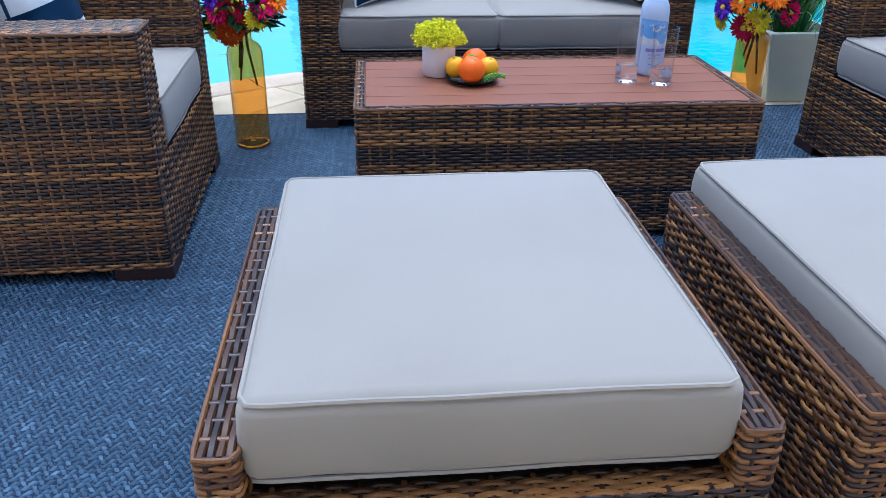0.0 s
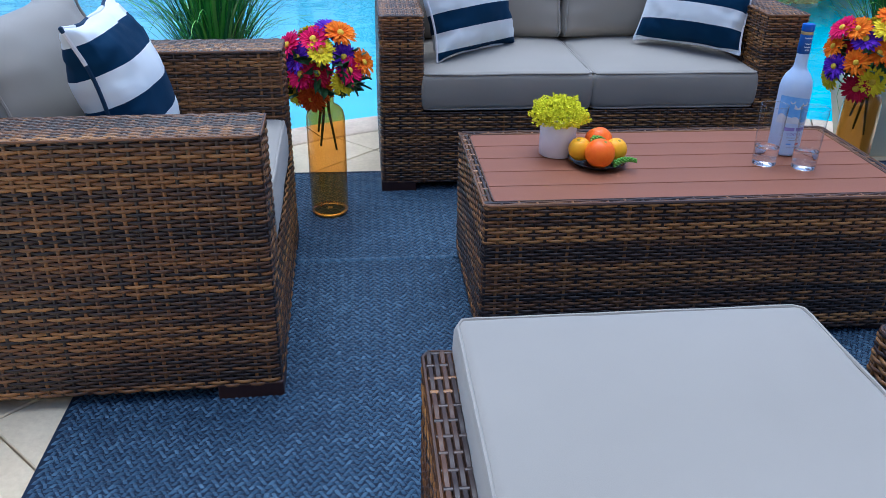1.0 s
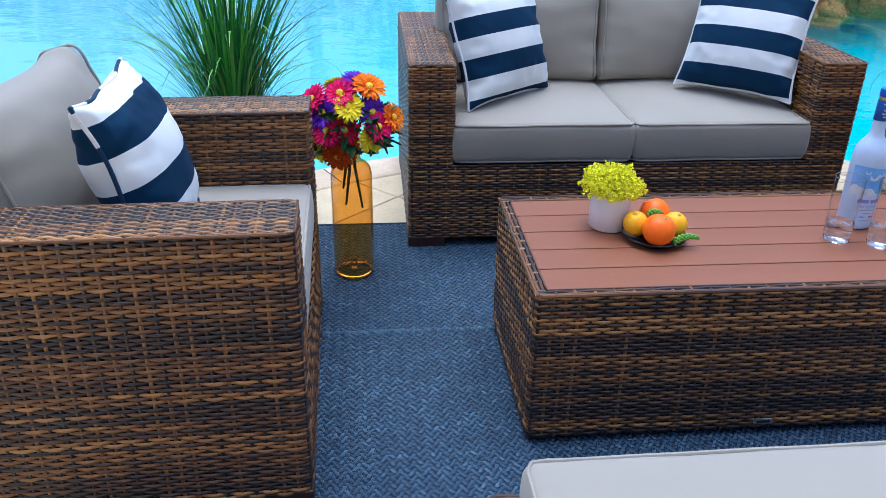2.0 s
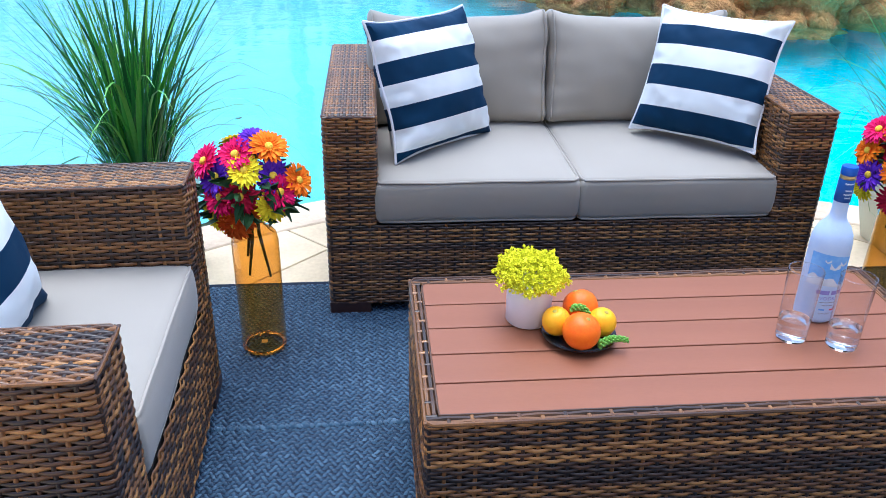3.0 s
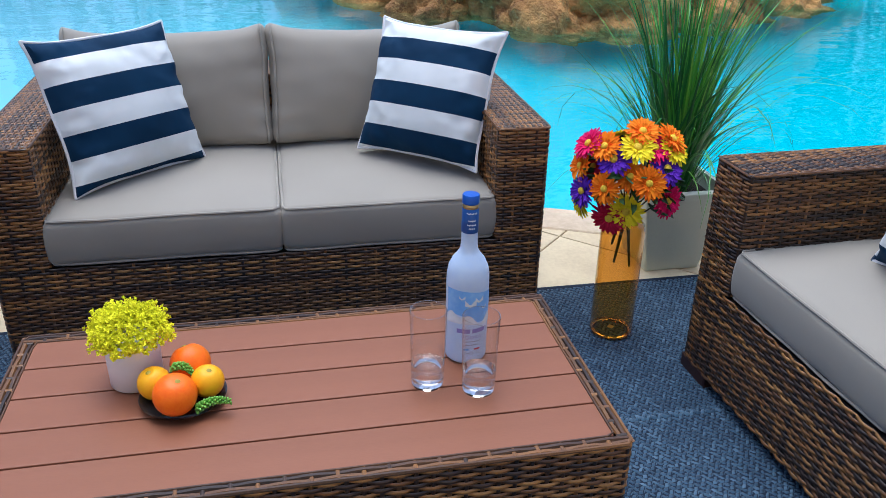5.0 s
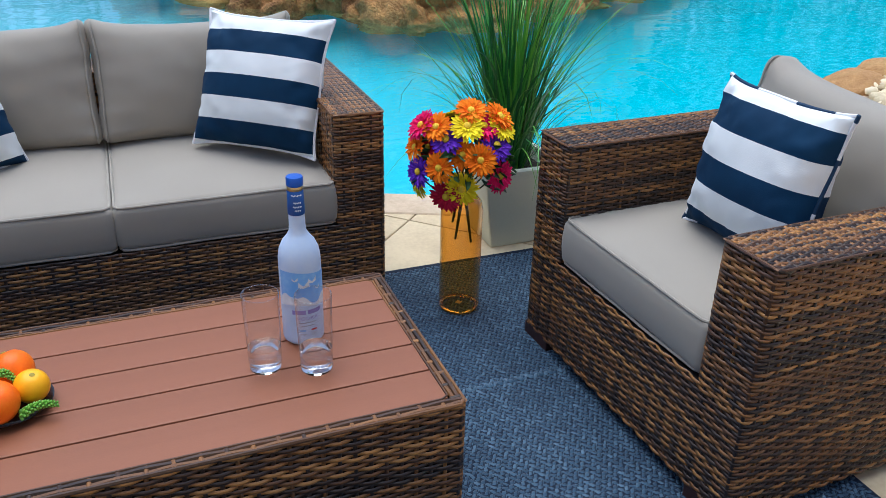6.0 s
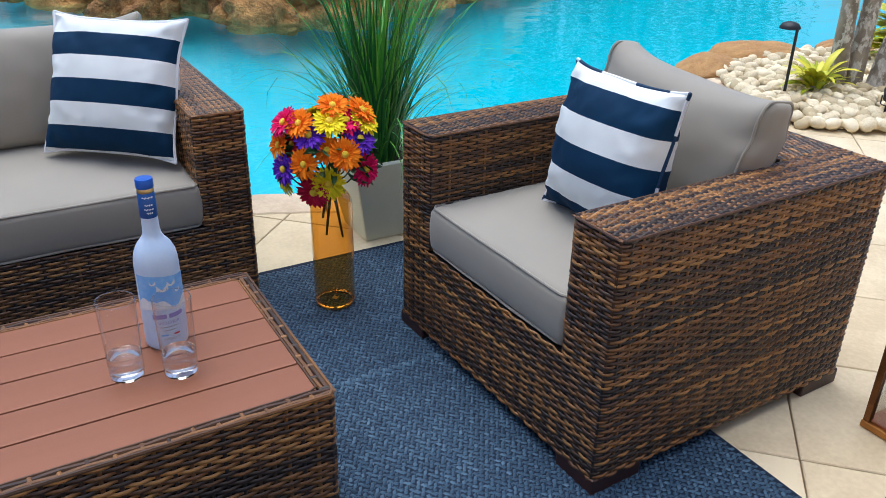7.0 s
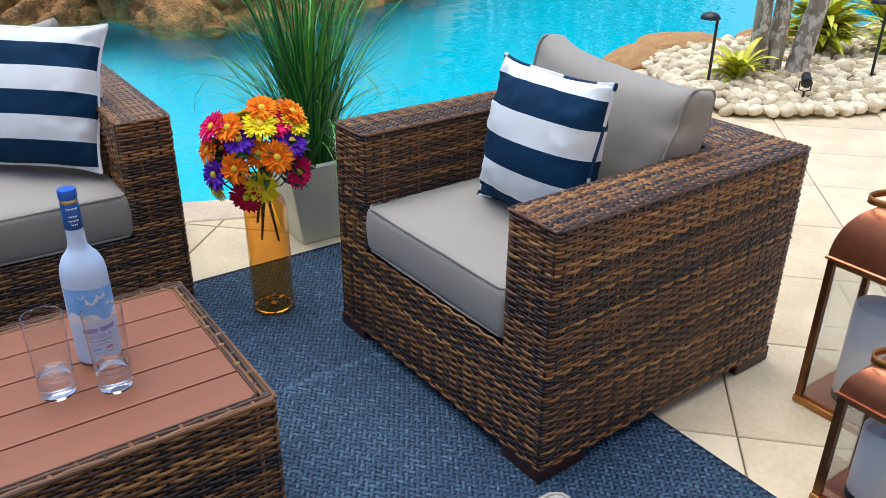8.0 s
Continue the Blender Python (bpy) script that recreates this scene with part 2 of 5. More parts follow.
BARK = bark_material()
VARIEGATED = tone_material("variegated_leaf", [(0.0, (0.14, 0.26, 0.008)), (0.5, (0.46, 0.50, 0.014)), (1.0, (0.80, 0.72, 0.05))], rough=0.45)
BLACK_METAL = surface("black_metal", (0.008, 0.009, 0.012), (0.02, 0.021, 0.026), rough=0.45)
COPPER = surface("aged_copper", (0.36, 0.12, 0.055), (0.50, 0.19, 0.09), scale=8.0, rough=0.38, metal=0.85, bump=0.05)
BRASS = surface("antique_brass", (0.30, 0.125, 0.028), (0.50, 0.235, 0.06), scale=14.0, rough=0.38, metal=0.7)
BRONZE = surface("dark_bronze", (0.10, 0.040, 0.012), (0.24, 0.10, 0.03), scale=18.0, rough=0.35, metal=0.75)
CANDLE = surface("white_candle", (0.72, 0.74, 0.78), (0.80, 0.82, 0.84), rough=0.4, bump=0.0, Subsurface_Weight=0.0)
STEEL = surface("steel_badge", (0.35, 0.35, 0.36), (0.48, 0.48, 0.5), rough=0.35, metal=0.9)
FOLIAGE = tone_material("tree_foliage", [(0.0, (0.012, 0.035, 0.008)), (1.0, (0.06, 0.12, 0.025))], rough=0.6)


# ---- mesh helpers ----
def mesh_np(name, verts, faces, smooth=True, tone=None):
    """A mesh from arrays; all faces have the same number of corners."""
    verts, faces = np.asarray(verts, dtype=np.float32), np.asarray(faces, dtype=np.int32)
    me = bpy.data.meshes.new(name)
    k = faces.shape[1]
    me.vertices.add(len(verts))
    me.vertices.foreach_set("co", verts.ravel())
    me.loops.add(faces.size)
    me.loops.foreach_set("vertex_index", faces.ravel())
    me.polygons.add(len(faces))
    me.polygons.foreach_set("loop_start", np.arange(0, faces.size, k, dtype=np.int32))
    me.update(calc_edges=True)
    me.polygons.foreach_set("use_smooth", np.full(len(faces), smooth, dtype=bool))
    if tone is not None:
        a = me.attributes.new("tone", "FLOAT", "POINT")
        a.data.foreach_set("value", np.asarray(tone, dtype=np.float32))
    me.validate()
    if smooth and len(verts) < 7000:
        me.set_sharp_from_angle(angle=radians(52))
    return me


def mesh_bm(name, bm, smooth=True):
    me = bpy.data.meshes.new(name)
    bm.normal_update()
    for f in bm.faces:
        f.smooth = smooth
    bm.to_mesh(me)
    bm.free()
    return me


def part(name, data, material, parent, label="", smooth=True):
    """One mesh object under a thing or under a part."""
    if isinstance(data, bmesh.types.BMesh):
        data = mesh_bm(name, data, smooth)
    if not data.materials:
        data.materials.append(material)
    ob = new(name, data)
    ob.parent = parent
    if label:
        tagged(ob, label)
    return ob


def thing(name, m, label, category, group="", kind=""):
    ob = new(name)
    ob.empty_display_size = 0.1
    ob.matrix_basis = m
    return tagged(ob, label, category, group, kind)


def box(bm, x0, x1, y0, y1, z0, z1, bevel=0.0, seg=2):
    r = bmesh.ops.create_cube(bm, size=1.0)
    vs = r["verts"]
    bmesh.ops.scale(bm, vec=(x1 - x0, y1 - y0, z1 - z0), verts=vs)
    bmesh.ops.translate(bm, vec=((x0 + x1) / 2, (y0 + y1) / 2, (z0 + z1) / 2), verts=vs)
    if bevel:
        es = list({e for v in vs for e in v.link_edges})
        bmesh.ops.bevel(bm, geom=es, offset=bevel, segments=seg, profile=0.5, affect="EDGES")
    return bm


def box_bm(*a, **k):
    return box(bmesh.new(), *a, **k)


def lathe(profile, n=40, close=True):
    """A turned body: profile is a list of (radius, z)."""
    k = len(profile)
    prof = np.array(profile)
    an = np.linspace(0, 2 * math.pi, n, endpoint=False)
    v = np.stack([np.outer(np.cos(an), prof[:, 0]), np.outer(np.sin(an), prof[:, 0]), np.tile(prof[:, 1], (n, 1))], axis=-1).reshape(-1, 3)
    i, j = np.meshgrid(np.arange(n), np.arange(k - 1), indexing="ij")
    f = np.stack([i * k + j, (i + 1) % n * k + j, (i + 1) % n * k + j + 1, i * k + j + 1], axis=-1).reshape(-1, 4)
    return v, f


def tube(points, radius, n=8, closed=False):
    """A round tube along a path of points; radius may be a list."""
    p = np.asarray(points, dtype=float)
    m = len(p)
    if closed:
        tan = np.roll(p, -1, 0) - np.roll(p, 1, 0)
    else:
        tan = np.gradient(p, axis=0)
    tan /= np.linalg.norm(tan, axis=1)[:, None] + 1e-12
    up = np.array([0.0, 0.0, 1.0]) if abs(tan[:, 2]).max() < 0.9 else np.array([0.31, 0.87, 0.1])
    a = np.cross(tan, up)
    a /= np.linalg.norm(a, axis=1)[:, None] + 1e-12
    b = np.cross(a, tan)
    r = np.broadcast_to(np.asarray(radius, dtype=float), (m,))
    an = np.linspace(0, 2 * math.pi, n, endpoint=False)
    v = p[:, None] + r[:, None, None] * (np.cos(an)[None, :, None] * a[:, None] + np.sin(an)[None, :, None] * b[:, None])
    rings = m if closed else m - 1
    i, j = np.meshgrid(np.arange(rings), np.arange(n), indexing="ij")
    f = np.stack([i * n + j, i * n + (j + 1) % n, (i + 1) % m * n + (j + 1) % n, (i + 1) % m * n + j], axis=-1).reshape(-1, 4)
    return v.reshape(-1, 3), f


def join(*pieces):
    """Joins (verts, faces[, tone]) pieces."""
    vs, fs, ts, off = [], [], [], 0
    for pc in pieces:
        vs.append(pc[0])
        fs.append(np.asarray(pc[1]) + off)
        ts.append(pc[2] if len(pc) > 2 else np.zeros(len(pc[0])))
        off += len(pc[0])
    return np.concatenate(vs), np.concatenate(fs), np.concatenate(ts)


def rounded(points, r, seg=4):
    """A closed polygon with rounded corners."""
    out, n = [], len(points)
    for i in range(n):
        p, a, b = Vector(points[i]), Vector(points[i - 1]), Vector(points[(i + 1) % n])
        u, w = (a - p).normalized(), (b - p).normalized()
        s, e = p + u * r, p + w * r
        for k in range(seg + 1):
            t = k / seg
            out.append(tuple((1 - t) ** 2 * s + 2 * t * (1 - t) * p + t * t * e))
    return np.array(out)


# ---- woven resin ----
def strand_tones(rng, rows, m, length, closed, light=0.42):
    """Light and dark runs of the multi-tone strands."""
    tone = np.zeros((rows, m))
    knots = max(4, int(length / 0.16))
    band, odd = 0.0, 0
    for i in range(rows):
        band = 0.8 * band + rng.normal(0, 0.10)
        if rng.random_sample() < 0.12:
            odd = 1 - odd
        even = i % 2 == odd
        base = (0.72 if rng.random_sample() < (light + 0.22 if even else light - 0.22) else 0.24) + band * 0.7
        k = rng.normal(0, 0.17, knots + 1)
        if closed:
            k[-1] = k[0]
        tone[i] = base + np.interp(np.linspace(0, knots, m), np.arange(knots + 1), k)
    return np.clip(tone, 0.02, 1.0)


def weave(base, normal, across, width, length, closed, seed, pitch=0.027, row=0.0083, amp=0.0024, k=4, light=0.62, stakes=True, stake_light=0.4):
    """Flat strands that run along base, over and under crossing stakes. base, normal: functions of the way along."""
    rng = np.random.RandomState(seed)
    n = max(2, 2 * int(round(length / (2 * pitch))))
    p = length / n
    m = n * k + (0 if closed else 1)
    s = np.arange(m) * (p / k)
    pts, nor = base(s), normal(s)
    rows = max(1, int(round(width / row)))
    h = width / rows
    wave = np.tanh(1.5 * np.cos(math.pi * s / p)) / math.tanh(1.5) * amp
    turn = 1 - np.sum(normal(s - 0.012) * normal(s + 0.012), axis=1)
    wave = wave * (1 - 0.62 * np.clip(2.5 * turn, 0, 1))
    sec = np.array([(-0.475, -0.0018), (-0.28, 0.0014), (0.28, 0.0014), (0.475, -0.0018)])
    sign = np.where(np.arange(rows) % 2 == 0, 1.0, -1.0)
    mid = (np.arange(rows) + 0.5) * h
    jit = rng.normal(0, 0.0004, (rows, 1))
    off_n = sign[:, None, None] * wave[None, :, None] + sec[None, None, :, 1] + jit[:, :, None]
    off_a = mid[:, None, None] + sec[None, None, :, 0] * h + np.zeros((1, m, 1))
    v = pts[None, :, None, :] + off_n[..., None] * nor[None, :, None, :] + off_a[..., None] * np.asarray(across)
    tone = np.repeat(strand_tones(rng, rows, m, length, closed, light)[:, :, None], 4, axis=2)
    segs = m if closed else m - 1
    r, i, j = np.meshgrid(np.arange(rows), np.arange(segs), np.arange(3), indexing="ij")
    i2 = (i + 1) % m
    f = np.stack([(r * m + i) * 4 + j, (r * m + i2) * 4 + j, (r * m + i2) * 4 + j + 1, (r * m + i) * 4 + j + 1], axis=-1).reshape(-1, 4)
    pieces = [(v.reshape(-1, 3), f, tone.ravel())]
    if stakes:
        ks = np.arange(n if closed else n + 1) * k % m
        P, N = pts[ks], nor[ks]
        T = np.cross(np.asarray(across, dtype=float), N)
        c = np.array([(-0.0038, -0.0008), (-0.0022, 0.0012), (0.0022, 0.0012), (0.0038, -0.0008)])
        prof = P[:, None] + c[None, :, 0, None] * T[:, None] + c[None, :, 1, None] * N[:, None]
        v2 = np.stack([prof, prof + np.asarray(across) * width], axis=1).reshape(-1, 3)
        q, j = np.meshgrid(np.arange(len(ks)), np.arange(3), indexing="ij")
        b0 = q * 8 + j
        f2 = np.stack([b0, b0 + 1, b0 + 5, b0 + 4], axis=-1).reshape(-1, 4)
        t2 = np.repeat(np.clip(np.where(rng.random_sample(len(ks)) < stake_light, 0.7, 0.2) + rng.normal(0, 0.1, len(ks)), 0, 1), 8)
        pieces.append((v2, f2, t2))
    return join(*pieces)


def loop_path(pts2, z):
    """Arc-length functions of a closed plan path at height z."""
    p = np.vstack([pts2, pts2[:1]])
    d = np.linalg.norm(np.diff(p, axis=0), axis=1)
    keep = np.concatenate([[True], d > 1e-9])
    p = p[keep]
    c = np.concatenate([[0], np.cumsum(np.linalg.norm(np.diff(p, axis=0), axis=1))])
    L = c[-1]

    def base(s):
        s = np.mod(s, L)
        return np.stack([np.interp(s, c, p[:, 0]), np.interp(s, c, p[:, 1]), np.full(len(s), z)], axis=1)

    def normal(s):
        t = base(s + 0.004) - base(s - 0.004)
        t /= np.linalg.norm(t, axis=1)[:, None] + 1e-12
        return np.stack([t[:, 1], -t[:, 0], np.zeros(len(s))], axis=1)

    return base, normal, L


def weave_ring(pts2, z0, z1, seed, **kw):
    base, normal, L = loop_path(pts2, z0)
    return weave(base, normal, (0, 0, 1), z1 - z0, L, True, seed, **kw)


def weave_panel(origin, along, across, width, length, seed, **kw):
    o, a, c = (np.array(q, dtype=float) for q in (origin, along, across))
    nrm = np.cross(a, c)
    return weave(lambda s: o + s[:, None] * a, lambda s: np.tile(nrm, (len(s), 1)), c, width, length, False, seed, **kw)


def binding(pts2, z, seed, r=0.0048):
    """The round strand that closes a woven edge."""
    base, _, L = loop_path(pts2, z)
    n = int(L / 0.02)
    v, f = tube(base(np.arange(n) * L / n), r, 6, True)
    rng = np.random.RandomState(seed)
    kn = rng.choice([0.3, 0.4, 0.5, 0.6, 0.7], 12) + rng.uniform(-0.05, 0.08, 12)
    kn[-1] = kn[0]
    return v, f, np.repeat(np.interp(np.linspace(0, 11, n), np.arange(12), kn), 6)


def wicker_seat(name, w, d, arm, back, m, label, category, seed, group=""):
    """An armed seat: x across, front at y = 0, back at y = d."""
    top, rail, low, r = 0.598, 0.285, 0.034, 0.016
    th = thing(name, m, label, category, group)
    h = w / 2
    # start in the middle of the back, so both courses share their stakes
    ring = np.vstack([[(0, d)], rounded([(-h, d), (-h, 0), (h, 0), (h, d)], r)])
    L1 = loop_path(ring, 0)[2]
    p = L1 / (2 * round(L1 / 0.054))

    def course(inner):
        q = rounded([(-h, d), (-h, 0), (-h + arm, 0), (-h + arm, inner), (h - arm, inner), (h - arm, 0), (h, 0), (h, d)], r)
        return np.vstack([[(0, d)], q])

    inner = d - back
    L2 = loop_path(course(inner), 0)[2]
    inner -= (L2 % (2 * p)) / 2
    u = course(inner)
    lower = weave_ring(ring, low, rail, seed, pitch=p)
    upper = weave_ring(u, rail, top, seed + 1, pitch=p)
    tagged(part("woven_base", mesh_np("woven_base", *lower[:2], tone=lower[2]), WICKER, th), kind="stuff")
    tagged(part("woven_sides", mesh_np("woven_sides", *upper[:2], tone=upper[2]), WICKER, th), kind="stuff")
    e = 0.002
    arms = []
    for side in (-1, 1):
        x0 = -h + e if side < 0 else h - arm + e
        arms.append(weave_panel((x0, d - e, top), (0, -1, 0), (1, 0, 0), arm - 2 * e, d - 2 * e, seed + 3 + side, light=0.56, amp=0.0016, pitch=0.021, row=0.0078, stake_light=0.65))
    for a in arms:
        tagged(part("arm_top", mesh_np("arm_top", *a[:2], tone=a[2]), WICKER, th), kind="stuff")
    bk = weave_panel((-h + arm, inner + e, top), (1, 0, 0), (0, 1, 0), d - inner - 2 * e, w - 2 * arm, seed + 6, light=0.56, amp=0.0016, pitch=0.021, row=0.0078, stake_light=0.65)
    tagged(part("back_top", mesh_np("back_top", *bk[:2], tone=bk[2]), WICKER, th), kind="stuff")
    b = binding(u, top - 0.0014, seed + 8, 0.0030)
    part("edge_binding", mesh_np("edge_binding", *b[:2], tone=b[2]), WICKER, th)
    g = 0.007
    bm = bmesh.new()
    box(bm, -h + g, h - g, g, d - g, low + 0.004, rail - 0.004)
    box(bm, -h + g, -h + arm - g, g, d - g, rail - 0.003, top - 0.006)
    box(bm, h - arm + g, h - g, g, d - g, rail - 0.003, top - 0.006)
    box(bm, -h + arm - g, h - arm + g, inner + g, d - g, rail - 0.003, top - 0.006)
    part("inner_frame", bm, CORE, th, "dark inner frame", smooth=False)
    fm = mesh_bm("foot", box_bm(-0.06, 0.06, -0.07, 0.07, 0, 0.042, bevel=0.004), False)
    for sx in (-1, 1):
        for sy in (0, 1):
            f = part("foot", fm, FOOT, th, "brown plastic foot")
            f.location = (sx * (h - 0.058), 0.068 if sy == 0 else d - 0.068, 0)
    return th


# ---- cushions ----
def axis_grid(h, r, n):
    e = [h - r * k for k in (0, 0.12, 0.36, 0.68, 1.0)]
    inner = np.linspace(-(h - r), h - r, n)
    return np.array([-q for q in e[:-1]] + list(inner) + e[:-1][::-1])


def soft_box(w, d, t, r, crown, belly, seed, wrinkle=0.003, n=16, back_crown=None):
    """A filled box cushion centred on its middle, t thick along z."""
    hx, hy, hz = w / 2, d / 2, t / 2
    ax, ay, az = axis_grid(hx, r, n), axis_grid(hy, r, n), axis_grid(hz, r, 4)
    pieces = []
    for fixed, A, B in ((0, ay, az), (1, ax, az), (2, ax, ay)):
        for sgn in (-1, 1):
            g = np.stack(np.meshgrid(A, B, indexing="ij"), axis=-1)
            q = np.insert(g, fixed, sgn * (hx, hy, hz)[fixed], axis=-1).reshape(-1, 3)
            na, nb = len(A), len(B)
            i, j = np.meshgrid(np.arange(na - 1), np.arange(nb - 1), indexing="ij")
            f = np.stack([i * nb + j, (i + 1) * nb + j, (i + 1) * nb + j + 1, i * nb + j + 1], axis=-1).reshape(-1, 4)
            flip = sgn > 0 if fixed == 1 else sgn < 0
            pieces.append((q, f[:, ::-1] if flip else f))
    v, f, _ = join(*pieces)
    H = np.array([hx, hy, hz])
    c = np.clip(v, -(H - r), H - r)
    dlt = v - c
    ln = np.linalg.norm(dlt, axis=1)[:, None]
    v = c + dlt / np.maximum(ln, 1e-9) * r
    un = v / H
    puff = (1 - np.clip(np.abs(un[:, 0]), 0, 1) ** 2.6) * (1 - np.clip(np.abs(un[:, 1]), 0, 1) ** 2.6)
    bc = crown * 0.4 if back_crown is None else back_crown
    v[:, 2] += np.where(un[:, 2] > 0, crown, -bc) * puff * np.clip(np.abs(un[:, 2]) * 1.6, 0, 1)
    side = 1 - np.clip(np.abs(un[:, 2]), 0, 1) ** 2
    v[:, 0] += belly * un[:, 0] * side
    v[:, 1] += belly * un[:, 1] * side
    for i in range(len(v)):
        q = Vector((v[i, 0] * 6 + seed, v[i, 1] * 6, v[i, 2] * 9 + seed * 0.7))
        v[i, 2] += wrinkle * noise.noise(q) + wrinkle * 0.6 * noise.noise(q * 2.7)
        v[i, 0] += wrinkle * 0.6 * noise.noise(q + Vector((9, 0, 0)))
        v[i, 1] += wrinkle * 0.6 * noise.noise(q + Vector((0, 9, 0)))
    bm = bmesh.new()
    bvs = [bm.verts.new(p) for p in v]
    for q in f:
        bm.faces.new([bvs[k] for k in q])
    bmesh.ops.remove_doubles(bm, verts=bm.verts, dist=0.0006)
    bmesh.ops.recalc_face_normals(bm, faces=bm.faces)
    return bm


def cushion(name, w, d, t, m, label, seed, crown=0.02, belly=0.005, wrinkle=0.003, group="", r=0.02):
    th = thing(name, m, label, "cushion", group)
    bm = soft_box(w, d, t, r, crown, belly, seed, wrinkle)
    part("cover", bm, FABRIC, th)
    loop = rounded([(-w / 2 + 0.003, -d / 2 + 0.003), (w / 2 - 0.003, -d / 2 + 0.003), (w / 2 - 0.003, d / 2 - 0.003), (-w / 2 + 0.003, d / 2 - 0.003)], 0.02, 5)
    base, _, L = loop_path(loop, 0)
    n = int(L / 0.02)
    pts = base(np.arange(n) * L / n)
    for sgn in (1, -1):
        q = pts.copy()
        for i in range(n):
            a = Vector((q[i, 0] * 6 + seed, q[i, 1] * 6, sgn * 9))
            q[i, 2] = sgn * (t / 2 - 0.004) + 0.0035 * noise.noise(a)
            q[i, :2] *= 1 + 0.004 * noise.noise(a * 1.7)
        v, f = tube(q, 0.0035, 6, True)
        part("piping", mesh_np("piping", v, f), FABRIC, th)
    return th


def back_cushion(w, h, t, m, label, seed):
    """A stuffed back cushion that stands on its long side (y up, z to the front): one cover over front, top and back, corded end panels."""
    th = thing("back_cushion", m, label, "cushion", "back cushions")

    def shape(p):
        u, q = max(-1.0, min(1.0, 2 * p[0] / w)), max(-1.0, min(1.0, 2 * p[1] / h))
        z = p[2] * (1 - 0.16 * max(q, 0) ** 2) * (1 + 0.10 * (1 - u * u))
        y = p[1] + max(q, 0) * (0.024 * abs(u) ** 7 - 0.010 * (1 - u * u)) - max(-q, 0) * 0.006 * abs(u) ** 6
        a = Vector((p[0] * 5 + seed, p[1] * 9, p[2] * 5))
        z += 0.010 * abs(u) ** 5 * noise.noise(Vector((p[0] * 4 + seed, p[1] * 24, 0.5))) + 0.004 * noise.noise(Vector((p[0] * 7, p[1] * 7, seed)))
        x = p[0] * (1 - 0.022 * (1 - abs(q)) * abs(u) ** 3) - 0.006 * noise.noise(a * 1.3) * abs(u) ** 4
        return (x, y, z)

    bm = soft_box(w, h, t, 0.034, 0.030, 0.004, seed, 0.005, n=26, back_crown=0.015)
    for vt in bm.verts:
        vt.co = shape(vt.co)
    part("cover", bm, FABRIC, th)
    a, b = h / 2 - 0.003, t / 2 + 0.001
    loop = rounded([(-a, -b), (a, -b), (a, b), (-a, b)], 0.030, 6)
    base, _, L = loop_path(loop, 0)
    n = int(L / 0.012)
    q = base(np.arange(n) * L / n)
    for sx in (-1, 1):
        pts = [shape((sx * (w / 2 - 0.013), y, z)) for y, z, _ in q]
        v, f = tube(pts, 0.0036, 6, True)
        part("piping", mesh_np("piping", v, f), FABRIC, th)
    return th


def pillow(name, size, thick, m, material, label, seed, group, banded=False):
    """A square scatter pillow that stands in the local xz plane and faces -y."""
    th = thing(name, m, label, "pillow", group)
    n = 44
    u = np.linspace(-1, 1, n)
    U, V = np.meshgrid(u, u, indexing="ij")
    h = size / 2

    def outline(a, b):
        return h * a * (1 - 0.115 * (1 - b ** 4)), h * b * (1 - 0.115 * (1 - a ** 4))

    X, Z = outline(U, V)
    trim = 1 - 0.04 * (np.abs(U) * np.abs(V)) ** 9
    X, Z = X * trim, Z * trim
    prof = (np.clip(1 - np.abs(U) ** 2, 0, 1) * np.clip(1 - np.abs(V) ** 2, 0, 1)) ** 0.42
    pieces = []
    for sgn in (-1, 1):
        Y = sgn * thick / 2 * prof
        q = np.stack([X, Y, Z], axis=-1).reshape(-1, 3)
        for i in range(len(q)):
            a = Vector((q[i, 0] * 9 + seed, q[i, 2] * 9, sgn * 3))
            edge = 1 - prof.ravel()[i]
            q[i, 1] += (0.009 * noise.noise(a) + 0.016 * edge * noise.noise(a * 2.6) + 0.010 * edge * noise.noise(a * 5.1)) * min(1.0, 4 * prof.ravel()[i])
        i, j = np.meshgrid(np.arange(n - 1), np.arange(n - 1), indexing="ij")
        f = np.stack([i * n + j, (i + 1) * n + j, (i + 1) * n + j + 1, i * n + j + 1], axis=-1).reshape(-1, 4)
        pieces.append((q, f if sgn < 0 else f[:, ::-1]))
    v, f, _ = join(*pieces)
    part("cover", mesh_np("cover", v, f), material, th)
    t = np.sin(np.linspace(-1, 1, 40)[:-1] * math.pi / 2)
    o = np.ones_like(t)
    a, b = np.concatenate([t, o, -t, -o]), np.concatenate([-o, t, o, -t])
    px, pz = outline(a, b)
    corner = 0.04 * (np.abs(a) * np.abs(b)) ** 9 - 0.004
    pts = np.stack([px * (1 - corner), 0.004 * np.sin(a * 7 + b * 5 + seed), pz * (1 - corner)], axis=1)
    pv, pf = tube(pts, 0.0043, 6, True)
    if banded:
        run = np.floor(np.arange(len(pts)) * 4 * size / len(pts) / 0.075 + seed) % 2
        part("piping", mesh_np("piping", pv, pf, True, np.repeat(run, 6)), BAND_CORD, th, "edge cord banded navy and white")
    else:
        part("piping", mesh_np("piping", pv, pf), WHITE_CORD, th, "white corded edge")
    return th


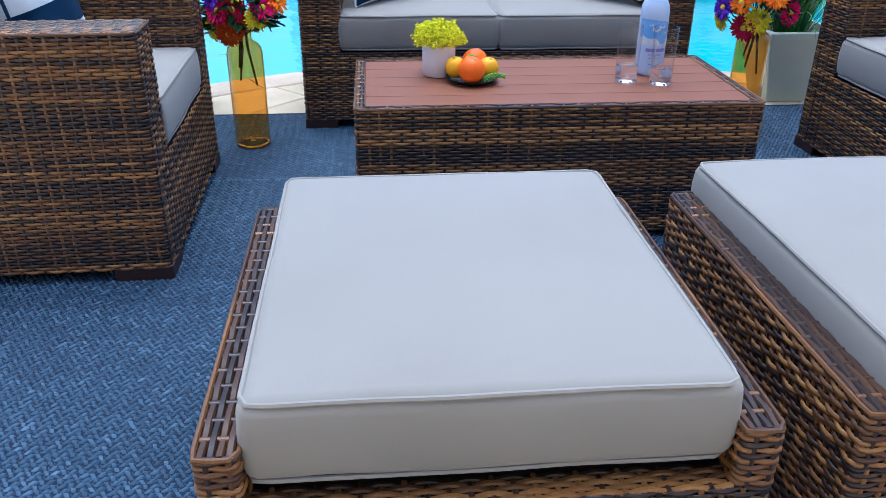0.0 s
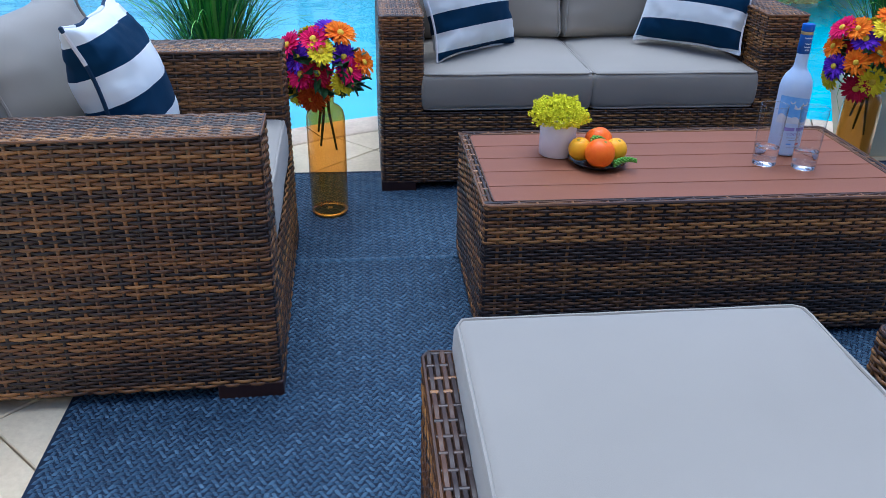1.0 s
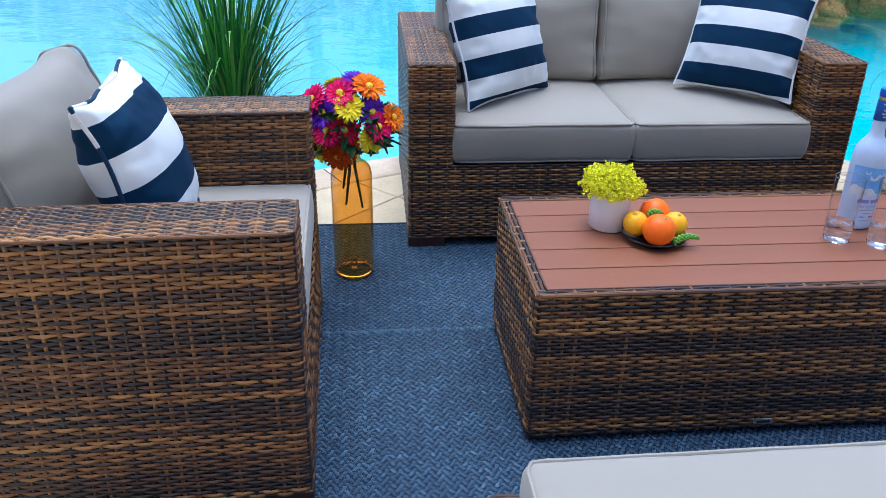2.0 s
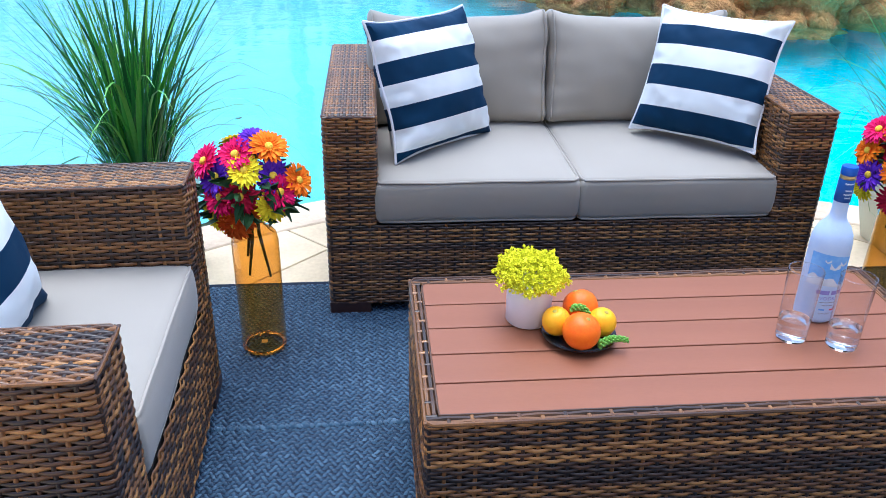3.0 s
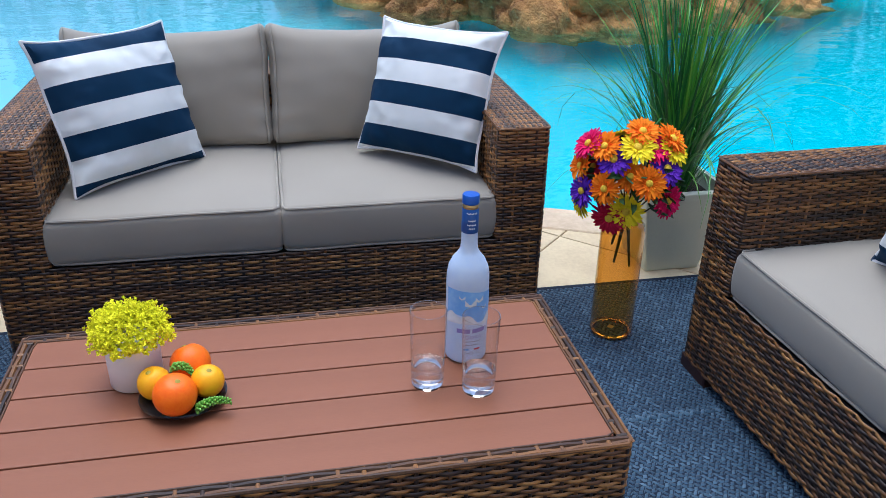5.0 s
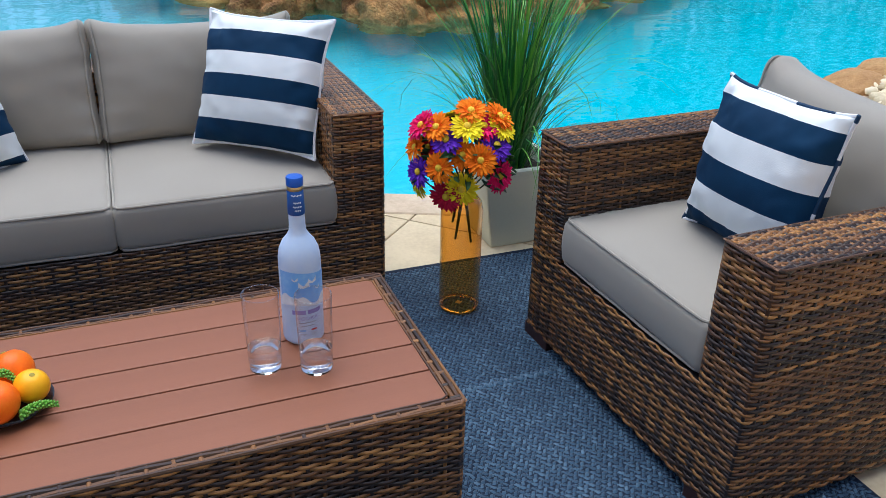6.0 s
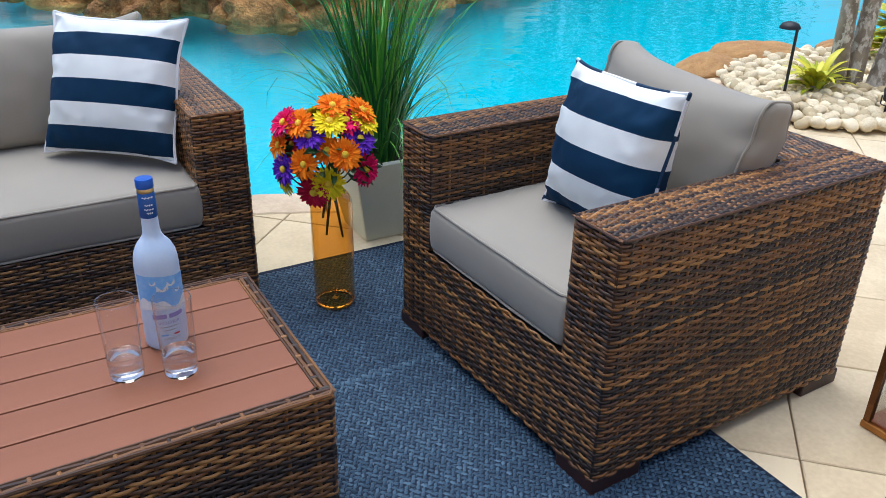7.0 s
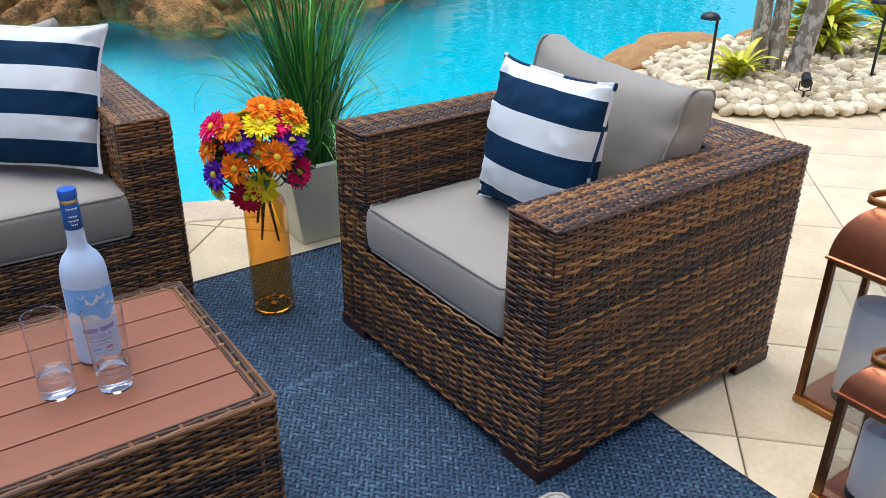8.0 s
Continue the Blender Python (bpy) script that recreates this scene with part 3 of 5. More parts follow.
# ---- terrace, pool and ground ----
EDGE_X = [-40, -6, -3, -1.9, -1.3, -0.9, -0.564, -0.2, 0.2, 0.654, 1.1, 1.5, 1.9, 2.2, 2.7, 3.3, 3.8, 4.2, 4.55, 5.0, 5.6, 6.2, 7.0, 7.9, 8.6, 9.6, 12, 40]
EDGE_Y = [1.0, 1.6, 2.35, 2.72, 3.1, 3.42, 3.66, 3.84, 3.945, 3.985, 3.945, 3.845, 3.67, 3.54, 3.42, 3.45, 3.6, 3.95, 4.5, 4.8, 4.72, 4.5, 4.35, 4.55, 5.1, 6.4, 9, 12.9]


def pool_edge(x):
    return float(np.interp(x, EDGE_X, EDGE_Y))


def smooth_edge(x):
    return float(np.mean([pool_edge(x + k) for k in (-0.12, -0.06, 0, 0.06, 0.12)]))


WATER_Z, BED_Z, FAR_Y = -0.085, -1.25, 13.0
xs = np.unique(np.concatenate([np.linspace(-40, -2, 12), np.arange(-2, 10, 0.06), np.linspace(10, 40, 12)]))
ey = np.array([smooth_edge(x) for x in xs])
n = len(xs)
v = np.concatenate([np.stack([xs, np.full(n, -60.0), np.full(n, -0.03)], 1), np.stack([xs, ey - 0.02, np.full(n, -0.03)], 1), np.stack([xs, np.full(n, FAR_Y), np.full(n, -0.03)], 1), np.stack([xs, np.full(n, 400.0), np.full(n, -0.03)], 1)])
k = np.arange(n - 1)
f = np.concatenate([np.stack([k, k + 1, n + k + 1, n + k], 1), np.stack([2 * n + k, 2 * n + k + 1, 3 * n + k + 1, 3 * n + k], 1)])
ground = new("ground", mesh_np("ground", v, f, False))
ground.data.materials.append(JOINT)
tagged(ground, "sandy bed under the paved terrace round the pool", "ground", kind="structure")
v = np.concatenate([np.stack([xs, ey - 0.02, np.full(n, -0.031)], 1), np.stack([xs, ey - 0.02, np.full(n, BED_Z)], 1), np.stack([xs, np.full(n, FAR_Y), np.full(n, BED_Z)], 1), np.stack([xs, np.full(n, FAR_Y), np.full(n, -0.031)], 1)])
f = np.concatenate([np.stack([r * n + k, r * n + k + 1, (r + 1) * n + k + 1, (r + 1) * n + k], 1) for r in range(3)])
basin = new("pool_basin", mesh_np("pool_basin", v, f, False))
basin.data.materials.append(PLASTER)
tagged(basin, "pale turquoise plastered swimming pool basin", "pool", kind="structure")
v = np.concatenate([np.stack([xs, ey - 0.015, np.full(n, WATER_Z)], 1), np.stack([xs, np.full(n, FAR_Y), np.full(n, WATER_Z)], 1)])
water = new("water", mesh_np("water", v, np.stack([k, k + 1, n + k + 1, n + k], 1), False))
water.data.materials.append(WATER)
water.visible_shadow = False
tagged(water, "clear turquoise pool water with light ripples", "water", kind="structure")


# added wall, never in view: blocks blue sky and bounces warm light northwards
BOUNCE_CREAM = surface("warm_bounce_cream", (0.66, 0.50, 0.32), (0.76, 0.60, 0.41), scale=2.0, rough=0.9, bump=0.4, bscale=60.0)
bounce_wall = new("added_bounce_wall", mesh_bm("added_bounce_wall", box_bm(-8.0, 10.0, -3.9, -3.6, -0.028, 3.4, bevel=0.01), False))
bounce_wall.data.materials.append(BOUNCE_CREAM)
tagged(bounce_wall, "added unseen cream wall that bounces warm light onto the terrace", "wall", kind="structure")


def prism(poly, z0, z1, bevel=0.004):
    """A thin slab over a convex polygon, with a small chamfer."""
    c = np.mean(poly, axis=0)
    p = np.array(poly)
    d = p - c
    q = c + d * (1 - bevel / np.maximum(np.linalg.norm(d, axis=1), 1e-6))[:, None]
    m = len(p)
    bm = bmesh.new()
    a = [bm.verts.new((x, y, z0)) for x, y in p]
    b = [bm.verts.new((x, y, z1 - bevel * 0.7)) for x, y in p]
    t = [bm.verts.new((x, y, z1)) for x, y in q]
    bm.faces.new(t)
    for i in range(m):
        j = (i + 1) % m
        bm.faces.new((a[i], a[j], b[j], b[i]))
        bm.faces.new((b[i], b[j], t[j], t[i]))
    return bm


def clip_poly(poly, point, nrm):
    """Keeps the side of a convex polygon that lies against the normal."""
    out = []
    for i in range(len(poly)):
        a, b = np.array(poly[i]), np.array(poly[(i + 1) % len(poly)])
        da, db = (a - point) @ nrm, (b - point) @ nrm
        if da <= 0:
            out.append(tuple(a))
        if da * db < 0:
            out.append(tuple(a + (b - a) * da / (da - db)))
    return out


# ---- furniture ----
CHAIR_W, CHAIR_D = 0.822, 0.832
armchair = wicker_seat("armchair", CHAIR_W, CHAIR_D, 0.142, 0.19, pose(-0.387, 2.265, 0, 0, 0, 91.5), "low brown resin wicker armchair with square arms on blue rug", "armchair", 11, "wicker seating set")
armchair_b = copy_thing(armchair, pose(1.627, 2.302, 0, 0, 0, -88.4))
tagged(armchair_b, "low woven brown resin wicker armchair beside the grass planter", "armchair", "wicker seating set")
loveseat = wicker_seat("loveseat", 1.42, 0.85, 0.142, 0.19, pose(0.579, 2.99, 0, 0, 0, -0.2), "two-seat woven brown resin wicker loveseat in front of the pool", "sofa", 31, "wicker seating set")


def coffee_table(m):
    th = thing("coffee_table", m, "woven brown wicker coffee table with a reddish plank top", "coffee table")
    w, d, top, low = 1.045, 0.506, 0.372, 0.016
    hx, hy = w / 2, d / 2
    ring = rounded([(-hx, hy), (-hx, -hy), (hx, -hy), (hx, hy)], 0.010)
    s = weave_ring(ring, low, top - 0.006, 51, light=0.5)
    tagged(part("woven_sides", mesh_np("woven_sides", *s[:2], tone=s[2]), WICKER, th), kind="stuff")
    b = binding(ring, top - 0.004, 53, 0.0038)
    part("edge_binding", mesh_np("edge_binding", *b[:2], tone=b[2]), WICKER, th)
    rim = 0.024
    inner = rounded([(-hx + rim, hy - rim), (-hx + rim, -hy + rim), (hx - rim, -hy + rim), (hx - rim, hy - rim)], 0.004)
    b = binding(inner, top - 0.0035, 54, 0.0026)
    part("edge_binding", mesh_np("edge_binding", *b[:2], tone=b[2]), WICKER, th)
    g = 0.0025
    for o, a, c, ln in (((-hx, -hy + g, top - 0.003), (1, 0, 0), (0, 1, 0), w), ((-hx, hy - rim + g, top - 0.003), (1, 0, 0), (0, 1, 0), w),
                        ((-hx + g, hy - rim, top - 0.003), (0, -1, 0), (1, 0, 0), d - 2 * rim), ((hx - rim + g, hy - rim, top - 0.003), (0, -1, 0), (1, 0, 0), d - 2 * rim)):
        q = weave_panel(o, a, c, rim - 2 * g, ln, 55, pitch=0.040, row=0.0095, amp=0.0009, light=0.3, stake_light=0.75)
        tagged(part("woven_rim", mesh_np("woven_rim", *q[:2], tone=q[2]), WICKER, th), kind="stuff")
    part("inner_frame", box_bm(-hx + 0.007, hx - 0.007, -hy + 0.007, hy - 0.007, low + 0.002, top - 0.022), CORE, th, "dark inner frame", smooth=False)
    ix, iy = hx - rim - 0.001, hy - rim - 0.001
    pw = (2 * iy - 4 * 0.0036) / 5
    pm = mesh_bm("plank", box_bm(-ix, ix, -pw / 2, pw / 2, -0.018, 0, bevel=0.0018), False)
    for i in range(5):
        pl = part("plank", pm, PLANK, th)
        pl.location = (0, -iy + pw / 2 + i * (pw + 0.0036), top - 0.003)
    bd = part("badge", box_bm(-0.021, 0.021, -0.0015, 0.0015, -0.007, 0.007, bevel=0.001), STEEL, th, "small steel maker's badge", smooth=False)
    bd.location = (0.008, -hy - 0.005, 0.036)
    bar = part("badge_print", box_bm(-0.015, 0.015, -0.0006, 0.0006, -0.003, 0.003), BLACK_METAL, bd, "dark printed bar", smooth=False)
    bar.location = (0, -0.0018, 0)
    fm = mesh_bm("foot", box_bm(-0.03, 0.03, -0.03, 0.03, 0, 0.03, bevel=0.003), False)
    for sx in (-1, 1):
        for sy in (-1, 1):
            ft = part("foot", fm, FOOT, th)
            ft.location = (sx * (hx - 0.04), sy * (hy - 0.04), 0)
    return th


coffee_table(pose(0.5975, 2.2605, 0.006, 0, 0, 0))


def ottoman(m):
    th = thing("ottoman", m, "square woven brown wicker ottoman with raised side rails", "ottoman", "wicker seating set")
    w, low, rail, top, r, arm = 0.70, 0.034, 0.255, 0.342, 0.012, 0.052
    h = w / 2
    ring = rounded([(-h, h), (-h, -h), (h, -h), (h, h)], r)
    s = weave_ring(ring, low, rail, 71, light=0.45)
    tagged(part("woven_base", mesh_np("woven_base", *s[:2], tone=s[2]), WICKER, th), kind="stuff")
    bm = bmesh.new()
    g = 0.007
    box(bm, -h + g, h - g, -h + g, h - g, low + 0.004, rail - 0.004)
    for sx in (-1, 1):
        a, b = sorted((sx * h, sx * (h - arm)))
        q = rounded([(a, h), (a, -h), (b, -h), (b, h)], 0.010)
        s = weave_ring(q, rail, top, 73 + sx, light=0.45)
        tagged(part("side_rail", mesh_np("side_rail", *s[:2], tone=s[2]), WICKER, th), kind="stuff")
        s = weave_panel((a + 0.004, h - 0.004, top), (0, -1, 0), (1, 0, 0), arm - 0.008, w - 0.008, 76 + sx, light=-0.35, pitch=0.036, row=0.0125, amp=0.0011, stake_light=0.45)
        tagged(part("rail_top", mesh_np("rail_top", *s[:2], tone=s[2]), WICKER, th), kind="stuff")
        s = binding(q, top - 0.001, 79 + sx, 0.0036)
        part("edge_binding", mesh_np("edge_binding", *s[:2], tone=s[2]), WICKER, th)
        box(bm, a + g, b - g, -h + g, h - g, rail - 0.003, top - 0.006)
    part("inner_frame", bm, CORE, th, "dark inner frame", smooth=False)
    for y in (-h, h - 0.045):
        s = weave_panel((-h + arm, y, rail), (1, 0, 0), (0, 1, 0), 0.045, w - 2 * arm, 83, amp=0.002)
        tagged(part("end_rail_top", mesh_np("end_rail_top", *s[:2], tone=s[2]), WICKER, th), kind="stuff")
    fm = mesh_bm("foot", box_bm(-0.05, 0.05, -0.03, 0.03, 0, 0.04, bevel=0.004), False)
    for sx in (-1, 1):
        for sy in (-1, 1):
            ft = part("foot", fm, FOOT, th, "brown plastic foot")
            ft.location = (sx * (h - 0.048), sy * (h - 0.028), 0)
    return th


o1 = ottoman(pose(0.254, 1.152, 0, 0, 0, 0.3))
o2 = copy_thing(o1, pose(1.062, 1.180, 0, 0, 0, 1.2))
CUSHION_LABEL = "taupe canvas seat cushion with piped edges"
for x, y in ((0.254, 1.166), (1.062, 1.204)):
    cushion("ottoman_cushion", 0.595, 0.69, 0.118, pose(x, y, 0.343, 0, 0, 0.3 if x < 1 else 1.2), "pale taupe canvas cushion with piped edges on the ottoman", x * 3, crown=0.02, wrinkle=0.003, group="ottoman cushions")
cushion("seat_cushion", 0.57, 0.66, 0.124, pose(0.292, 3.318, 0.352), CUSHION_LABEL + " on the loveseat", 3.1, crown=0.018, group="seat cushions")
cushion("seat_cushion", 0.572, 0.66, 0.124, pose(0.866, 3.318, 0.350), CUSHION_LABEL + " on the loveseat", 5.7, crown=0.018, group="seat cushions")
cushion("seat_cushion", 0.66, 0.545, 0.124, pose(-0.721, 2.265, 0.352, 0, 0, 1.5), CUSHION_LABEL + " in the armchair", 8.3, crown=0.018, group="seat cushions")
cushion("seat_cushion", 0.66, 0.545, 0.124, pose(1.961, 2.311, 0.352, 0, 0, 1.6), CUSHION_LABEL + " in the armchair", 9.9, crown=0.018, group="seat cushions")
BACK_LABEL = "plump taupe canvas back cushion leaning against the wicker back"
back_cushion(0.578, 0.335, 0.125, pose(0.282, 3.535, 0.588, 78, 0, 1), BACK_LABEL, 12.1)
back_cushion(0.588, 0.335, 0.125, pose(0.866, 3.535, 0.588, 78, 0, -1), BACK_LABEL, 14.6)
back_cushion(0.515, 0.325, 0.12, pose(-0.925, 2.28, 0.584, 74, 0, 83), BACK_LABEL, 17.2)
back_cushion(0.515, 0.325, 0.12, pose(2.172, 2.302, 0.592, 81, 4.5, -88.4), BACK_LABEL, 19.4)
PILLOW_LABEL = "square throw pillow with navy and white stripes"
pillow("throw_pillow", 0.415, 0.175, pose(0.178, 3.290, 0.611, -20, 0, 40), STRIPE_A, PILLOW_LABEL + ", propped on the loveseat", 1.0, "striped pillows")
pillow("throw_pillow", 0.405, 0.17, pose(1.018, 3.279, 0.622, -23.5, 0.5, -39), STRIPE_B, PILLOW_LABEL + ", on the loveseat", 2.2, "striped pillows")
pillow("throw_pillow", 0.375, 0.17, pose(-0.705, 2.205, 0.590, -17, 0, 92), STRIPE_C, PILLOW_LABEL + ", in the armchair", 3.4, "striped pillows", True)
pillow("throw_pillow", 0.372, 0.17, pose(1.925, 2.265, 0.606, -11, 0, -88), STRIPE_C, PILLOW_LABEL + ", in the armchair", 4.8, "striped pillows", True)


# ---- rug ----
def rug():
    x0, x1, y0, y1 = -0.83, 2.03, 0.30, 3.185
    th = thing("area_rug", pose(0, 0, 0), "blue flat-woven outdoor rug with a crease across it", "rug")
    part("backing", box_bm(x0, x1, y0, y1, 0.0, 0.0045), RUG_BASE, th, "dark navy ground weave", smooth=False)
    rng = np.random.RandomState(5)
    cw, ch = 0.0145, 0.0112
    nx, ya = int((x1 - x0) / cw) - 1, 0.31
    ny = int((y1 - 0.01 - ya) / ch)
    I, J = np.meshgrid(np.arange(nx), np.arange(ny), indexing="ij")
    cx = (x0 + 0.012 + (I + 0.5 * (J % 2)) * cw).ravel()
    cy = (ya + 0.006 + J * ch).ravel()
    m = len(cx)
    # fold raises the crease and lightens its yarn, the ridge highlight put into colour
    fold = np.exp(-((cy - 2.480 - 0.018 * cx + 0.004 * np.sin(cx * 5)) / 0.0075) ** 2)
    crease = 0.005 * fold
    big = np.sin(cx * 7 + 2 * np.sin(cy * 5)) * 0.05 + np.where(J.ravel() // 6 % 2 == 0, 0.03, -0.03)
    q = np.array([(4, 5, 6, 7), (0, 1, 5, 4), (1, 2, 6, 5), (2, 3, 7, 6), (3, 0, 4, 7)])
    pieces = []
    for dx, a, b, hgt, lift in ((0.0, 0.0044, 0.0055, 0.0066, 0.0), (cw / 2, 0.0010, 0.0044, 0.0050, -0.1)):
        a = a + rng.normal(0, 0.0003, m)
        b = b + rng.normal(0, 0.0002, m)
        skew = np.where(I.ravel() % 2 == 0, 0.0024, -0.0024) + rng.normal(0, 0.0007, m)
        top = hgt + rng.normal(0, 0.0004, m) + crease
        low = np.full(m, 0.0034)
        ring = []
        for k, z in ((1.0, low), (0.68, top)):
            for sx, sy in ((-1, -1), (1, -1), (1, 1), (-1, 1)):
                ring.append(np.stack([cx + dx + sx * a * k + sy * skew, cy + sy * b * (k if k == 1 else 0.74), z], 1))
        v = np.stack(ring, 1).reshape(-1, 3)
        f = (np.arange(m)[:, None, None] * 8 + q[None]).reshape(-1, 4)
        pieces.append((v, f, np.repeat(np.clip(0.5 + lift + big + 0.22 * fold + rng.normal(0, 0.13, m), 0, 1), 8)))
    v, f, t = join(*pieces)
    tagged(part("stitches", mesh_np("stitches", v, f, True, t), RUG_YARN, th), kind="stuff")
    return th


rug()


# ---- vases and bouquets ----
def vase(m):
    th = thing("glass_vase", m, "tall amber glass bottle vase standing on the rug", "vase", "amber vases")
    outer = [(0.0, 0.001), (0.050, 0.001), (0.057, 0.004), (0.060, 0.012), (0.060, 0.30), (0.0595, 0.32), (0.055, 0.340), (0.044, 0.353), (0.032, 0.359), (0.028, 0.366), (0.028, 0.41), (0.031, 0.415)]
    b = part("body", mesh_np("body", *lathe(outer[1:] + [(0.0295, 0.4155), (0.0275, 0.412)], 56)), AMBER, th)
    ft = part("foot", mesh_np("foot", *lathe([(0.047, 0.005), (0.055, 0.004), (0.0585, 0.010), (0.055, 0.0125), (0.048, 0.010)], 40)), GLASS_RING, th, "thick amber glass bottom ring")
    lb = part("sticker", box_bm(-0.008, 0.008, -0.008, 0.008, 0.0125, 0.0132), GOLD, th, "small pale sticker on the bottom", smooth=False)
    return th


def petal_ring(n, r0, length, width, lift, droop, seed, phase=0.0):
    rng = np.random.RandomState(seed)
    vs, fs = [], []
    t = np.array([0.0, 0.35, 0.75, 1.0])
    wd = np.array([0.45, 0.9, 1.0, 0.22])
    for i in range(n):
        an = 2 * math.pi * (i + phase) / n + rng.normal(0, 0.05)
        L = length * rng.uniform(0.88, 1.06)
        rr = r0 + t * L
        zz = lift * t * L - droop * (t * L) ** 2 + rng.normal(0, 0.0012)
        c, s = math.cos(an), math.sin(an)
        tw = rng.normal(0, 0.12)
        off = len(vs)
        for k in range(4):
            for e, dz in ((-1, 0.0018), (0, 0.0), (1, 0.0018)):
                w = e * width * wd[k] / 2
                vs.append((rr[k] * c - w * s, rr[k] * s + w * c, zz[k] + dz + w * tw))
        for k in range(3):
            for e in range(2):
                a = off + k * 3 + e
                fs.append((a, a + 3, a + 4, a + 1))
    return np.array(vs), np.array(fs)


def flower_meshes():
    out = {}
    for q, c in enumerate("oymcpr"):
        rings = [petal_ring(24, 0.008, 0.037, 0.0095, 0.10, 3.0, 10 + q), petal_ring(22, 0.007, 0.031, 0.0085, 0.36, 4.0, 20 + q, 0.5), petal_ring(16, 0.007, 0.013, 0.005, 0.8, 6.0, 30 + q, 0.3)]
        v, f, _ = join(*rings)
        out[c] = mesh_np("petals", v, f)
        out[c].materials.append(PETALS[c])
    ev, ef = lathe([(0.0, 0.0095), (0.005, 0.0092), (0.0084, 0.0070), (0.0094, 0.0035), (0.008, 0.0)], 14)
    out["eye"] = mesh_np("flower_center", ev, ef)
    out["eye"].materials.append(EYE_YELLOW)
    bv, bf = lathe([(0.0105, 0.002), (0.008, -0.006), (0.003, -0.012), (0.002, -0.03)], 10)
    out["cup"] = mesh_np("calyx", bv, bf)
    out["cup"].materials.append(LEAF_DARK)
    return out


FLOWERS = flower_meshes()
COLOUR_WORD = {"o": "orange", "y": "yellow", "m": "magenta", "c": "crimson", "p": "purple", "r": "rust orange"}


def bouquet(m, spec, seed, label):
    """spec: colour, way across, height; the heads sit on a loose dome and face outwards."""
    th = thing("flower_bouquet", m, label, "flowers", "bouquets in vases")
    rng = random.Random(seed)
    pts = []
    for c, x, z, y in spec:
        pts.append((c, Vector((x, y, z))))
    for c, z, r, an in (("m", 0.56, 0.09, 60), ("o", 0.52, 0.11, 100), ("p", 0.50, 0.11, 140), ("y", 0.57, 0.07, 120), ("c", 0.46, 0.11, 30)):
        pts.append((c, Vector((r * math.cos(radians(an)), r * math.sin(radians(an)), z))))
    centre = Vector((0, 0.02, 0.44))
    sv = []
    for i, (c, p) in enumerate(pts):
        d = (p - centre)
        d.z *= 0.75
        d = d.normalized() + Vector((rng.uniform(-0.15, 0.15), -0.25 if i < len(spec) else 0.2, rng.uniform(-0.05, 0.2)))
        q = d.to_track_quat("Z", "Y")
        fl = part("flower", FLOWERS[c], PETALS[c], th, COLOUR_WORD[c] + " daisy-like flower head")
        k = rng.uniform(1.0, 1.15)
        fl.matrix_basis = Matrix.LocRotScale(p, q, (k, k, k))
        part("flower_center", FLOWERS["eye"], EYE_YELLOW, fl)
        part("calyx", FLOWERS["cup"], LEAF_DARK, fl)
        end = Vector((rng.uniform(-0.012, 0.012), rng.uniform(-0.012, 0.012), 0.40))
        a = p - d.normalized() * 0.02
        ln = [a.lerp(end, t) + Vector((0, 0, -0.03 * math.sin(math.pi * t))) for t in np.linspace(0, 1, 6)]
        sv.append(tube([tuple(w) for w in ln], 0.0022, 5))
    for an, foot in ((0.5, 0.21), (2.4, 0.27), (4.2, 0.24)):
        ln = [(0.010 * math.cos(an), 0.010 * math.sin(an), 0.42), (0.016 * math.cos(an + 0.3), 0.016 * math.sin(an), 0.34), (0.034 * math.cos(an), 0.034 * math.sin(an), foot)]
        sv.append(tube(ln, [0.005, 0.005, 0.0032], 6))
    v, f, _ = join(*sv)
    part("stems", mesh_np("stems", v, f), STEM, th, "dark green stems")
    lv, lf = [], []
    rs = np.random.RandomState(seed)
    for i in range(80):
        an, e = rs.uniform(0, 6.28), rs.uniform(-0.5, 0.9)
        c = np.array([math.cos(an) * math.cos(e) * 0.085, math.sin(an) * math.cos(e) * 0.085, 0.46 + 0.085 * math.sin(e)])
        d = np.array([math.cos(an), math.sin(an), rs.uniform(-0.7, 0.5)])
        d /= np.linalg.norm(d)
        sd = np.cross(d, rs.normal(0, 1, 3))
        sd /= np.linalg.norm(sd)
        up = np.cross(sd, d)
        L, W = rs.uniform(0.045, 0.07), rs.uniform(0.018, 0.028)
        b = len(lv)
        for t, w in ((0, 0.1), (0.3, 0.9), (0.65, 0.8), (1.0, 0.05)):
            for s in (-1, 0, 1):
                lv.append(c + d * L * t + sd * s * W * w / 2 + up * (0.006 * abs(s) - 0.02 * t * t))
        for k in range(3):
            for s in range(2):
                a = b + k * 3 + s
                lf.append((a, a + 3, a + 4, a + 1))
    part("leaves", mesh_np("leaves", np.array(lv), np.array(lf)), LEAF_DARK, th, "dark green leaves")
    return th


VASE_L, VASE_R = (-0.305, 2.832), (1.488, 2.902)
vase(pose(*VASE_L, 0.006))
vase(pose(*VASE_R, 0.006, 0, 0, 40))
